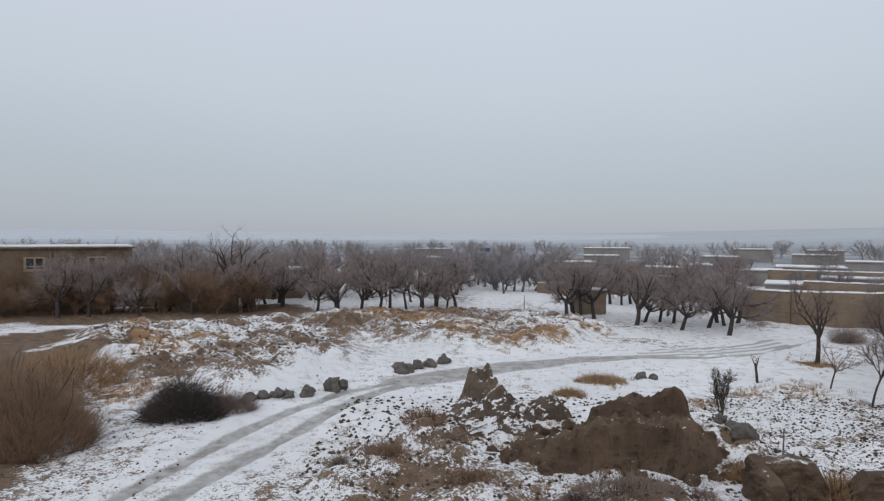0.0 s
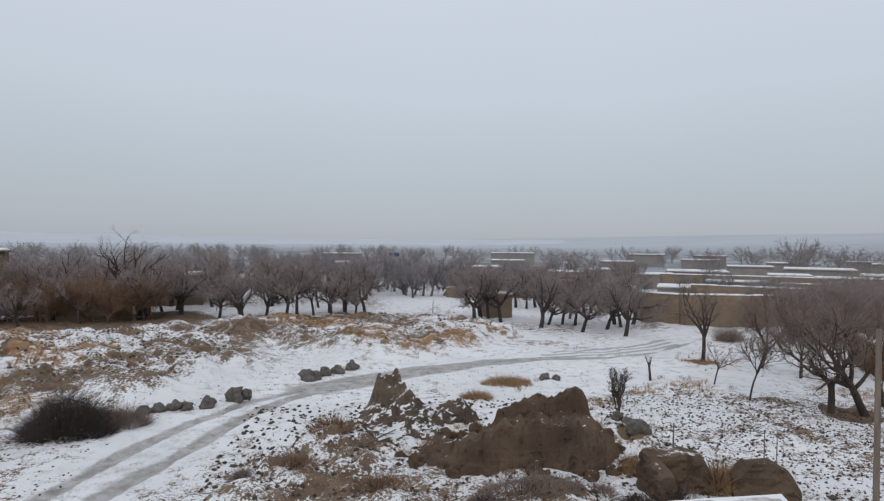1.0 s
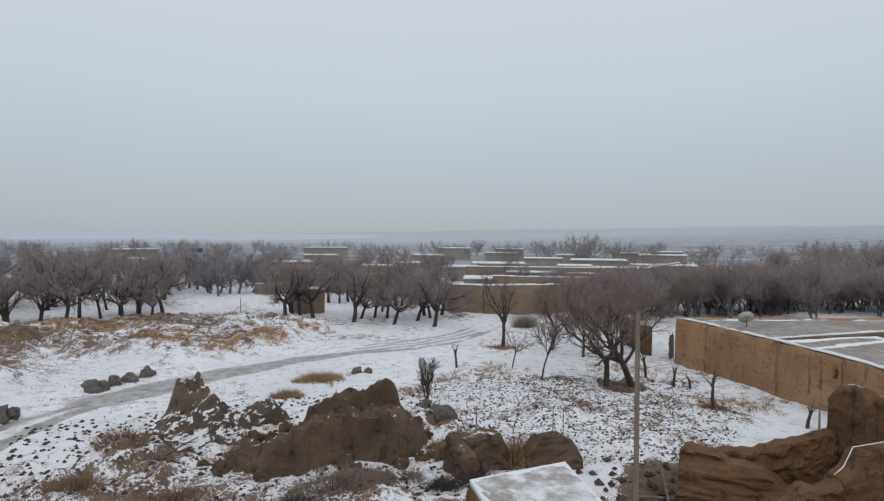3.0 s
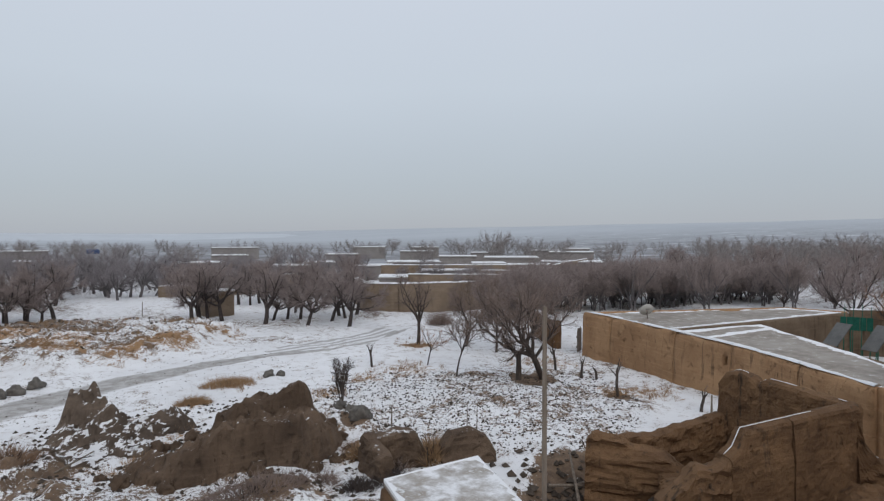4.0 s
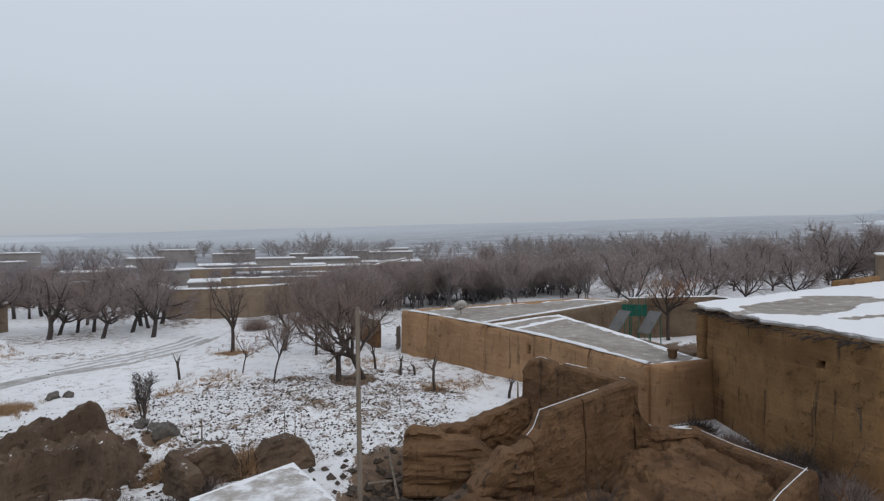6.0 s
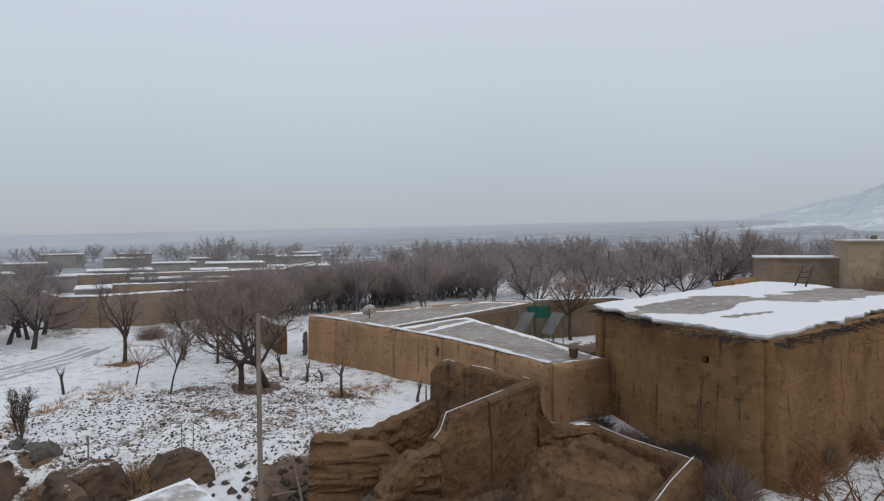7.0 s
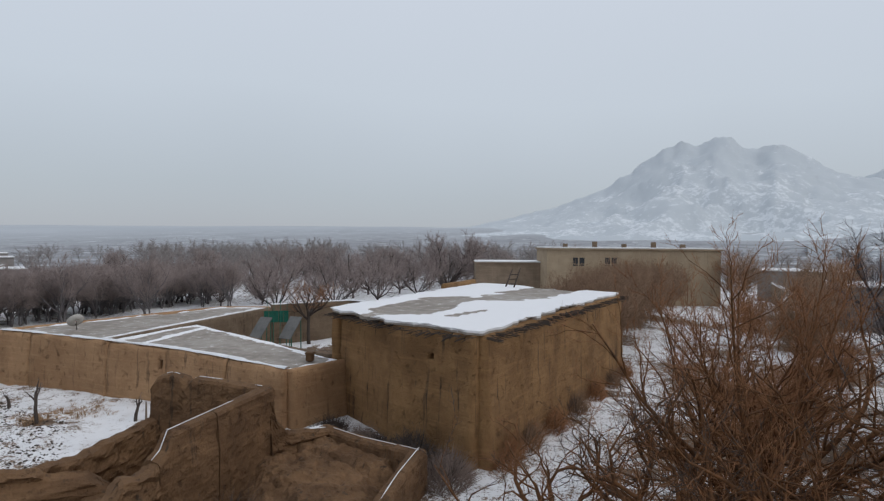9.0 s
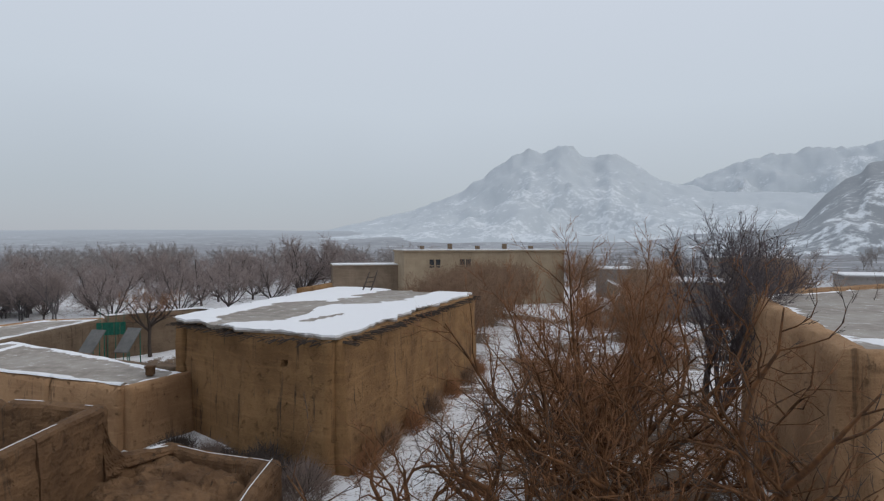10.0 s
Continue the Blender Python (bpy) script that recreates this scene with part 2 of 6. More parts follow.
# blue dulled in its colour for the haze at that distance
MAT_BLUE = grain_material("blue_sheet", (0.06, 0.09, 0.18), (0.09, 0.13, 0.25), 3.0, 0.5)


# ---------------------------------------------------------------- helpers
def smooth(v, lo, hi):
    t = np.clip((np.asarray(v, float) - lo) / (hi - lo), 0, 1)
    return t * t * (3 - 2 * t)


def hash2(ix, iy, seed):
    n = (ix * 374761393 + iy * 668265263 + seed * 1274126177) & 0xFFFFFFFF
    n = ((n ^ (n >> 13)) * 1274126177) & 0xFFFFFFFF
    return ((n ^ (n >> 16)) & 0xFFFF) / 65535.0


def vnoise(x, y, seed=0):
    x, y = np.asarray(x, float), np.asarray(y, float)
    ix, iy = np.floor(x).astype(np.int64), np.floor(y).astype(np.int64)
    fx, fy = x - ix, y - iy
    fx, fy = fx * fx * (3 - 2 * fx), fy * fy * (3 - 2 * fy)
    a, b = hash2(ix, iy, seed), hash2(ix + 1, iy, seed)
    c, d = hash2(ix, iy + 1, seed), hash2(ix + 1, iy + 1, seed)
    return (a * (1 - fx) + b * fx) * (1 - fy) + (c * (1 - fx) + d * fx) * fy


def fbm(x, y, seed=0, octaves=4, gain=0.5):
    total, amp, norm = 0.0, 1.0, 0.0
    for o in range(octaves):
        total = total + amp * vnoise(np.asarray(x) * 2 ** o, np.asarray(y) * 2 ** o, seed + o)
        norm += amp
        amp *= gain
    return total / norm


def mesh_ob(name, verts, faces, mat, parent=None, label="", smooth_faces=True, attrs=None):
    me = bpy.data.meshes.new(name)
    me.from_pydata([tuple(map(float, v)) for v in verts], [], [tuple(map(int, f)) for f in faces])
    if smooth_faces:
        me.polygons.foreach_set("use_smooth", [True] * len(me.polygons))
    for key, values in (attrs or {}).items():
        a = me.attributes.new(key, "FLOAT", "POINT")
        a.data.foreach_set("value", np.asarray(values, np.float32))
    me.materials.append(mat)
    ob = new(name, me)
    if parent:
        ob.parent = parent
    if label:
        ob["label"] = label
    return ob


def part(name, bm, mat, parent=None, label="", smooth_faces=False):
    me = bpy.data.meshes.new(name)
    bmesh.ops.recalc_face_normals(bm, faces=bm.faces[:])
    bm.to_mesh(me)
    bm.free()
    if smooth_faces:
        me.polygons.foreach_set("use_smooth", [True] * len(me.polygons))
    me.materials.append(mat)
    ob = new(name, me)
    if parent:
        ob.parent = parent
    if label:
        ob["label"] = label
    return ob


def empty(name, x, y, z=0.0, label="", category="", group="", kind="", turn=0.0):
    ob = new(name)
    ob.empty_display_size = 0.2
    ob.matrix_basis = pose(x, y, z, 0, 0, turn)
    return tagged(ob, label, category, group, kind)


def box_bm(x0, x1, y0, y1, z0, z1, bevel=0.0, bm=None):
    bm = bm or bmesh.new()
    r = bmesh.ops.create_cube(bm, size=1.0)
    for v in r["verts"]:
        v.co = Vector((x0 + (v.co.x + 0.5) * (x1 - x0), y0 + (v.co.y + 0.5) * (y1 - y0), z0 + (v.co.z + 0.5) * (z1 - z0)))
    if bevel:
        edges = list({e for v in r["verts"] for e in v.link_edges})
        bmesh.ops.bevel(bm, geom=edges, offset=bevel, segments=2, affect="EDGES")
    return bm


def grid_faces(nu, nv, base=0, flip=False):
    i, j = np.meshgrid(np.arange(nu - 1), np.arange(nv - 1), indexing="ij")
    a = (base + i * nv + j).ravel()
    f = np.stack([a, a + nv, a + nv + 1, a + 1], 1)
    return f[:, ::-1] if flip else f


def seg_dist(x, y, pts):
    best = np.full(np.shape(x), 1e9)
    for (ax, ay), (bx, by) in zip(pts[:-1], pts[1:]):
        dx, dy = bx - ax, by - ay
        t = np.clip(((x - ax) * dx + (y - ay) * dy) / (dx * dx + dy * dy), 0, 1)
        best = np.minimum(best, np.hypot(x - ax - t * dx, y - ay - t * dy))
    return best


def inside(x, y, poly):
    x, y = np.asarray(x, float), np.asarray(y, float)
    r = np.zeros(np.shape(x), bool)
    for (ax, ay), (bx, by) in zip(poly, poly[1:] + poly[:1]):
        c = ((ay > y) != (by > y)) & (x < (bx - ax) * (y - ay) / ((by - ay) or 1e-9) + ax)
        r ^= c
    return r


def near_poly(x, y, poly, soft=1.0):
    d = seg_dist(x, y, poly + poly[:1])
    return np.where(inside(x, y, poly), 1.0, 1 - smooth(d, 0, soft))


# ---------------------------------------------------------------- ground
ROAD = [(-9.5, 13.5), (-7.9, 16.7), (-7.1, 19.0), (-6.2, 21.8), (-4.9, 25.3), (-3.4, 28.2), (-1.5, 30.1), (0.9, 31.7), (3.8, 33.6), (7.4, 35.4), (11.5, 36.4), (15.6, 36.3), (19.4, 37.7), (22.2, 39.9), (25, 42)]
RUT_A = [(-10.3, 13.5), (-8.6, 16.7), (-8.0, 18.9), (-7.2, 21.8), (-6.0, 25.0), (-4.3, 28.0), (-2.4, 29.8)]
RUT_B = [(-8.6, 13.5), (-7.1, 16.7), (-6.3, 19.0), (-5.3, 21.8), (-4.1, 25.6), (-2.6, 28.4), (-1.0, 30.0)]
SIDE_TRACK = [(-6.0, 25.5), (-6.4, 29.1), (-5.3, 32.7), (-4.2, 35.8), (-3.3, 39.4), (-1.6, 42.7)]
LEFT_PATH = [(-11.6, 15), (-10.9, 18.4), (-11.1, 21.4), (-12.4, 25.6), (-15.8, 31.9)]
FAR_TRACK = [(12.0, 60.0), (9.5, 58.5), (6.5, 61.4), (3.6, 69.6)]
LANE = [(13.5, 2.6), (18.3, 0.7), (23.4, -1.4), (29.8, -4.3), (38.5, -6.2), (46, -9.3), (57.5, -14.3), (75, -23)]
GARDEN = [(11.6, 27.2), (15.8, 27.8), (19.6, 24.8), (23.8, 22.6), (21.5, 17.5), (17.2, 14.4), (13.6, 14.8), (10.0, 18.7), (9.9, 22.8)]
PLATEAU = [(0.8, 39.2), (4.2, 39.6), (8.4, 42.4), (11.2, 46.5), (8, 52), (2, 53), (-8, 53), (-9, 47), (-3.4, 43.5)]
LEFT_HEAP = [(-24, 43), (-21, 49.5), (-13.5, 50), (-7.2, 44), (-6.6, 35.5), (-9.3, 29.5), (-15.0, 31.5)]
HEAP = [(4.0, 19.8, 1.2, 0.2), (5.8, 20.4, 1.9, 0.4), (7.4, 21.2, 1.6, 0.5), (8.6, 22.4, 1.3, 0.5)]
PEAK = [(1.2, 22.6, 1.5, 0.3), (2.6, 23.3, 1.5, 0.4), (3.8, 23.4, 1.0, 0.4)]
LUMPS = [(-0.5, 21.2, 1.1, 0.7), (-1.4, 18.6, 1.0, 0.55), (0.2, 19.3, 1.1, 0.5), (-2.3, 20.3, 0.6, 0.4), (-2.6, 17.3, 0.9, 0.5), (1.6, 18.4, 1.3, 0.35), (5.2, 16.9, 1.6, 0.4), (9.9, 20.8, 0.8, 0.5), (0.8, 16.6, 1.3, 0.4)]
STRAWS = [(-15.7, 34.8, 2.2), (-5.6, 50.0, 4.0), (1.7, 43.2, 2.4), (1.2, 40.6, 2.2), (-21.3, 45, 2.6), (7.7, 29.8, 1.3), (5.6, 27.0, 1.0), (10.9, 25.8, 1.3), (9.0, 18.2, 1.0), (-2.0, 48.5, 3.0), (3.4, 23.0, 1.6), (2.6, 20.8, 1.0), (-14.5, 39.5, 2.0), (7, 41, 2.2), (4.0, 39.0, 2.2), (10.5, 44, 2.2), (22.9, 17.8, 1.6), (21.5, 19.0, 1.0), (16.5, 28.6, 2.0), (20.8, 34.2, 2.0), (13.5, 27.5, 1.4), (23.5, 26, 2.0), (-13.5, 27.5, 2.0), (-17.5, 38, 2.4), (-17, 28.5, 3.0)]
SOILS = [(-14.2, 19.6, 2.8), (-18, 24, 5.5), (-13.6, 16.8, 2.2), (5.6, 20.0, 2.2), (7.6, 21.0, 1.8), (2.6, 22.8, 0.8), (5.6, 16.6, 1.1), (20.6, 22.7, 1.5), (13.8, 12.6, 3.0), (17.0, 9.0, 4.2), (16, 5.5, 3.0), (9.9, 20.8, 0.6), (21.2, 18.5, 0.7), (20.6, 34.5, 1.0), (7.4, 12, 3.0), (14, -4.4, 3.2), (17.5, -6.8, 3.0), (23, -8.8, 3.0), (30, -11.2, 3.0), (36, -14.5, 2.6), (46, -19, 3.5), (10, -6, 3.0), (20.3, 0.9, 0.8), (22.6, 0.1, 0.9), (25, -0.9, 0.9), (27.5, -1.9, 0.9), (30.2, -3.0, 0.9), (33, -4.0, 0.8), (20.0, 4.2, 1.5), (20.4, 7.2, 1.6), (20.9, 5.9, 1.8), (19.8, 4.6, 1.4), (36, 12.5, 5.0), (32.5, 15, 3.0), (60, -26, 6), (-23, 35, 5), (-28, 40, 5), (-20, 30, 3), (47, -3, 4), (58, -8, 5)]


def bumps(x, y, items, sharp=1.0):
    z = np.zeros(np.shape(x))
    for cx, cy, r, h in items:
        d = np.hypot(x - cx, y - cy) / r
        z = np.maximum(z, h * np.clip(1 - (d / 1.35) ** 2.2, 0, 1) ** sharp)
    return z


BANK = 0.3


def height(x, y):
    x, y = np.asarray(x, float), np.asarray(y, float)
    near = 1 - smooth(np.hypot(x - 5, y - 25), 60, 140)
    z = (fbm(x * 0.16, y * 0.16, 3) - 0.5) * 0.35 * near
    z = z + (fbm(x * 0.9, y * 0.9, 11, 3) - 0.5) * 0.20 * near
    z = z + (fbm(x * 2.4, y * 2.4, 13, 2) - 0.5) * 0.09 * near
    rug = np.maximum(near_poly(x, y, PLATEAU, 3.0), near_poly(x, y, LEFT_HEAP, 3.0))
    z = z + rug * (0.75 * (fbm(x * 0.75, y * 0.75, 23, 3) - 0.5) + 0.42 * (fbm(x * 1.9, y * 1.9, 27, 2) - 0.5))
    z = z + near_poly(x, y, PLATEAU, 3.0) * (0.75 + 0.5 * (fbm(x * 0.35, y * 0.35, 21) - 0.4))
    z = z + near_poly(x, y, LEFT_HEAP, 3.5) * (0.35 + 1.7 * np.clip(fbm(x * 0.3, y * 0.3, 31) - 0.36, 0, 1))
    rough = 0.62 + 0.75 * fbm(x * 1.3, y * 1.3, 41, 4)
    z = z + bumps(x, y, HEAP, 0.75) * rough
    z = z + bumps(x, y, PEAK, 1.0) * (0.7 + 0.6 * fbm(x * 1.7, y * 1.7, 47, 3))
    z = z + bumps(x, y, LUMPS, 1.0) * (0.4 + 1.2 * fbm(x * 1.9, y * 1.9, 43, 3))
    g = near_poly(x, y, GARDEN, 1.5)
    z = z + g * (0.10 * fbm(x * 2.6, y * 2.6, 51, 3) + 0.13 * np.clip(fbm(x * 4.2, y * 4.2, 57, 2) - 0.5, 0, 1) * 2)
    road = 1 - smooth(seg_dist(x, y, ROAD), 1.0, 2.6)
    z = z * (1 - 0.85 * road)
    ruts = np.maximum(1 - smooth(seg_dist(x, y, RUT_A), 0.15, 0.4), 1 - smooth(seg_dist(x, y, RUT_B), 0.15, 0.4))
    z = z - 0.07 * ruts
    lane = 1 - smooth(seg_dist(x, y, LANE), 0.6, 2.5)
    z = z * (1 - 0.6 * lane)
    # debris-filled hollow beside the ruin
    z = z - 0.5 * (1 - smooth(np.hypot((x - 13.2) / 2.6, (y - 12.6) / 1.7), 0.4, 1.2))
    # bank of earth and snow along the low house
    z = z + np.interp(y, [9, 12, 15, 19, 24, 27], [0.3, 0.35, BANK, BANK * 0.5, 0.0, 0.0]) * (1 - smooth(seg_dist(x, y, [(26.75, 23.6), (25.5, 18.6), (24.6, 15.2), (23.4, 11.9)]), 0.3, 3.6))
    # valley floor rises towards the mountains
    z = z + 28 * smooth(x, 130, 900) ** 1.5 + 22 * smooth(-y, 40, 700) * smooth(x, 60, 400)
    far = smooth(np.hypot(x, y), 150, 500)
    return z + far * 3.0 * (fbm(x * 0.01, y * 0.01, 61) - 0.5)


LOOK = {}


def hz(x, y):
    if not LOOK:
        gx, gy = np.arange(-60, 130, 0.25), np.arange(-70, 125, 0.25)
        LOOK["z"] = height(*np.meshgrid(gx, gy, indexing="ij"))
    u, v = (x + 60) * 4, (y + 70) * 4
    i, j = int(u), int(v)
    g = LOOK["z"]
    if not (0 <= i < g.shape[0] - 1 and 0 <= j < g.shape[1] - 1):
        return float(height(np.array([x]), np.array([y]))[0])
    u, v = u - i, v - j
    return float((g[i, j] * (1 - v) + g[i, j + 1] * v) * (1 - u) + (g[i + 1, j] * (1 - v) + g[i + 1, j + 1] * v) * u)


def spaced(lo, hi, fine, reach, grow=1.17):
    a = list(np.arange(lo, hi + 1e-6, fine))
    s, p = fine, a[-1]
    while p < reach:
        s *= grow
        p += s
        a.append(p)
    s, p = fine, a[0]
    front = []
    while p > -reach:
        s *= grow
        p -= s
        front.append(p)
    return np.array(front[::-1] + a)


def build_ground():
    xs, ys = spaced(-24, 30, 0.17, 4200), spaced(10.5, 47, 0.17, 4200)
    X, Y = np.meshgrid(xs, ys, indexing="ij")
    x, y = X.ravel(), Y.ravel()
    z = height(x, y)
    snow = np.full(x.shape, 0.81)
    patch = fbm(x * 0.12, y * 0.12, 71, 4)
    snow -= 0.24 * smooth(patch, 0.42, 0.72)
    snow -= 0.15 * (1 - smooth(np.hypot((x - 3) / 8.0, (y - 20) / 7.0), 0.6, 1.15)) * smooth(fbm(x * 0.5, y * 0.5, 73, 3), 0.3, 0.6)
    snow -= 0.16 * (1 - smooth(np.hypot((x + 13) / 5.5, (y - 25) / 10.0), 0.6, 1.1))
    snow -= 0.40 * (1 - smooth(seg_dist(x, y, [(11, -4), (22, -6.8), (38, -12.5), (60, -23)]), 3.6, 7.5)) * smooth(fbm(x * 0.35, y * 0.35, 75, 4), 0.3, 0.6)
    snow -= 0.12 * (1 - smooth(np.hypot((x - 24) / 9, (y - 24) / 8), 0.5, 1.1))
    straw = np.zeros(x.shape)
    for cx, cy, r in STRAWS:
        d = np.hypot(x - cx, (y - cy) * 0.8) / (r * 0.8) + 0.9 * (fbm(x * 0.6, y * 0.6, int(cx * 7) & 63, 3) - 0.5)
        k = 1 - smooth(d, 0.5, 1.15)
        straw = np.maximum(straw, k)
        snow = np.minimum(snow, 0.95 - 0.28 * k)
    for cx, cy, r in SOILS:
        d = np.hypot(x - cx, y - cy) / r + 1.0 * (fbm(x * 0.7, y * 0.7, int(cx * 5) & 63, 4) - 0.5)
        k = 1 - smooth(d, 0.6, 1.1)
        snow = np.minimum(snow, 0.95 - 0.78 * k)
        straw *= 1 - 0.6 * k
    g = near_poly(x, y, GARDEN, 1.2)
    snow -= g * (0.07 + 0.12 * smooth(fbm(x * 0.5, y * 0.5, 77, 3), 0.35, 0.65))
    h = near_poly(x, y, LEFT_HEAP, 2.0)
    snow -= h * (0.13 + 0.17 * smooth(fbm(x * 0.45, y * 0.45, 79, 4), 0.42, 0.62))
    p = near_poly(x, y, PLATEAU, 2.5)
    snow -= p * (0.09 + 0.15 * smooth(fbm(x * 0.4, y * 0.4, 81, 4), 0.42, 0.6))
    straw = np.maximum(straw, p * 0.28 * smooth(fbm(x * 0.3, y * 0.3, 85, 3), 0.4, 0.6))
    slope = np.hypot(*np.gradient(z.reshape(X.shape), xs, ys)).ravel()
    near = np.hypot(x - 5, y - 25) < 60
    snow -= np.where(near, 0.36 * smooth(slope, 0.45, 1.2), 0)
    # bare strip under the orchard and the bushes to the west
    snow -= 0.35 * (1 - smooth(seg_dist(x, y, [(-34, 38), (-22, 50), (-8, 54), (0, 53.5)]), 0.5, 2.5))
    snow -= 0.55 * (1 - smooth(seg_dist(x, y, [(-48, 54), (-30, 55), (-17, 58)]) + 3 * (fbm(x * 0.3, y * 0.3, 87, 3) - 0.5), 4.0, 6.5))
    wet = np.zeros(x.shape)
    for line, w, k in ((RUT_A, 0.42, 0.95), (RUT_B, 0.48, 1.0), (ROAD[:8], 1.5, 0.38), (SIDE_TRACK, 0.8, 0.30), (LEFT_PATH, 0.6, 0.3), (FAR_TRACK, 0.5, 0.5), (LANE, 0.4, 0.25)):
        d = seg_dist(x, y, line) + 0.35 * (fbm(x * 0.9, y * 0.9, 91, 3) - 0.5)
        wet = np.maximum(wet, k * (1 - smooth(d, w * 0.4, w)))
    d = seg_dist(x, y, ROAD[6:]) + 0.9 * (fbm(x * 0.5, y * 0.5, 93, 3) - 0.5)
    wide = np.interp(x, [-2, 2, 6, 10, 14, 24], [1.6, 1.8, 1.2, 0.75, 0.45, 0.35])
    wet = np.maximum(wet, 0.9 * (1 - smooth(d, wide * 0.45, wide)))
    for off in (-0.9, 0.0, 1.0):
        arc = [(12 + off, 37.5 + off), (16, 38.3 + off), (20, 39.8 + off), (22.5, 41.5 + off)]
        wet = np.maximum(wet, 0.75 * (1 - smooth(seg_dist(x, y, arc), 0.12, 0.34)))
    snow = np.maximum(snow, 0.75 * np.maximum(0, 1 - smooth(seg_dist(x, y, ROAD[:7]), 1.2, 2.4)))
    strip = 1 - smooth(seg_dist(x, y, LANE[1:]) + 0.8 * (fbm(x * 0.7, y * 0.7, 97, 3) - 0.5), 0.9, 1.55)
    snow = np.maximum(snow, 0.68 * strip)
    # far and plain set how much painted haze covers the ground
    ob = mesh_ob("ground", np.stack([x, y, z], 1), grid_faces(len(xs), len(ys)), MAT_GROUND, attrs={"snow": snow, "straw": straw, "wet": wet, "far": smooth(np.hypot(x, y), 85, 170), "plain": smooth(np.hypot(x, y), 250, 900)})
    tagged(ob, "patchy snow over brown frozen soil with a slushy track", "ground", kind="structure")


build_ground()


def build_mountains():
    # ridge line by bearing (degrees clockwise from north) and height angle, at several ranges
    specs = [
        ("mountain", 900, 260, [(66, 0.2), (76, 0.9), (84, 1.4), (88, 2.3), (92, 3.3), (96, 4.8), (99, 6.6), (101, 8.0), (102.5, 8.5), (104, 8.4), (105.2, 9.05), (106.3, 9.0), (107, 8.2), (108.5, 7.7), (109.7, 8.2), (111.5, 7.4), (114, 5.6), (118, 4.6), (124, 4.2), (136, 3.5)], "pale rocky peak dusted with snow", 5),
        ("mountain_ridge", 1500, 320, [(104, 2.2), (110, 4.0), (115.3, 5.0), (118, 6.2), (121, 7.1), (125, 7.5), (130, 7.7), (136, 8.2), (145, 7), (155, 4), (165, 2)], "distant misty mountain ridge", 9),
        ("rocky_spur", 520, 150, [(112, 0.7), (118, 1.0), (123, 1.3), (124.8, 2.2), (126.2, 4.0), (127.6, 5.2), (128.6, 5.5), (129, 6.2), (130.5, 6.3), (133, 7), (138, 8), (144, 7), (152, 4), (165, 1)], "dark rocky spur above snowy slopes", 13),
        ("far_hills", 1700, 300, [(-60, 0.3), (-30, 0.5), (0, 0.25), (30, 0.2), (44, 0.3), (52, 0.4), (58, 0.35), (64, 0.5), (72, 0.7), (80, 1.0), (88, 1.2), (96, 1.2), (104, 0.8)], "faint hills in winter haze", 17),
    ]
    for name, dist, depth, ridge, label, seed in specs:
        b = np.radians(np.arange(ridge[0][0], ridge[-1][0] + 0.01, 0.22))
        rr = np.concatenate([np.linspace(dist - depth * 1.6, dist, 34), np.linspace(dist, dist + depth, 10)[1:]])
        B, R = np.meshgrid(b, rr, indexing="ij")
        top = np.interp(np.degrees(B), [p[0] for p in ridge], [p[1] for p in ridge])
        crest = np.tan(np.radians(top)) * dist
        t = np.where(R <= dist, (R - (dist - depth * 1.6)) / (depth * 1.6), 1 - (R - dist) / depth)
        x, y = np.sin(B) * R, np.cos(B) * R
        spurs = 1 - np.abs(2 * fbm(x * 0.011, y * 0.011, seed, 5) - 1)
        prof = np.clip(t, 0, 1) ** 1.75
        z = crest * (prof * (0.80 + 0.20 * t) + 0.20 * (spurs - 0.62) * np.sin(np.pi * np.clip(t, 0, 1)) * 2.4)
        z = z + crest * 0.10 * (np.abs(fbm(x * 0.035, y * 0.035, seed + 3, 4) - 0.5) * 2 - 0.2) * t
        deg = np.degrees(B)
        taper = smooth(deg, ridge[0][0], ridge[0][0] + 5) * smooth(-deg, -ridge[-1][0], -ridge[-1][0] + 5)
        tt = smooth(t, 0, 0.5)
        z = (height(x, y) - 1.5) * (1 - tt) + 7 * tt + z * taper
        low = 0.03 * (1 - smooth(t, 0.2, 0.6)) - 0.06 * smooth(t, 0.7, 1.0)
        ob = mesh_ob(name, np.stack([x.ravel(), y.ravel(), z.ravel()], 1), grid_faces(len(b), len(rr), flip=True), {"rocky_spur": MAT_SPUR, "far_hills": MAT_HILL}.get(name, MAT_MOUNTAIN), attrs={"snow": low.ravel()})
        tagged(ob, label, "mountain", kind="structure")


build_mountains()


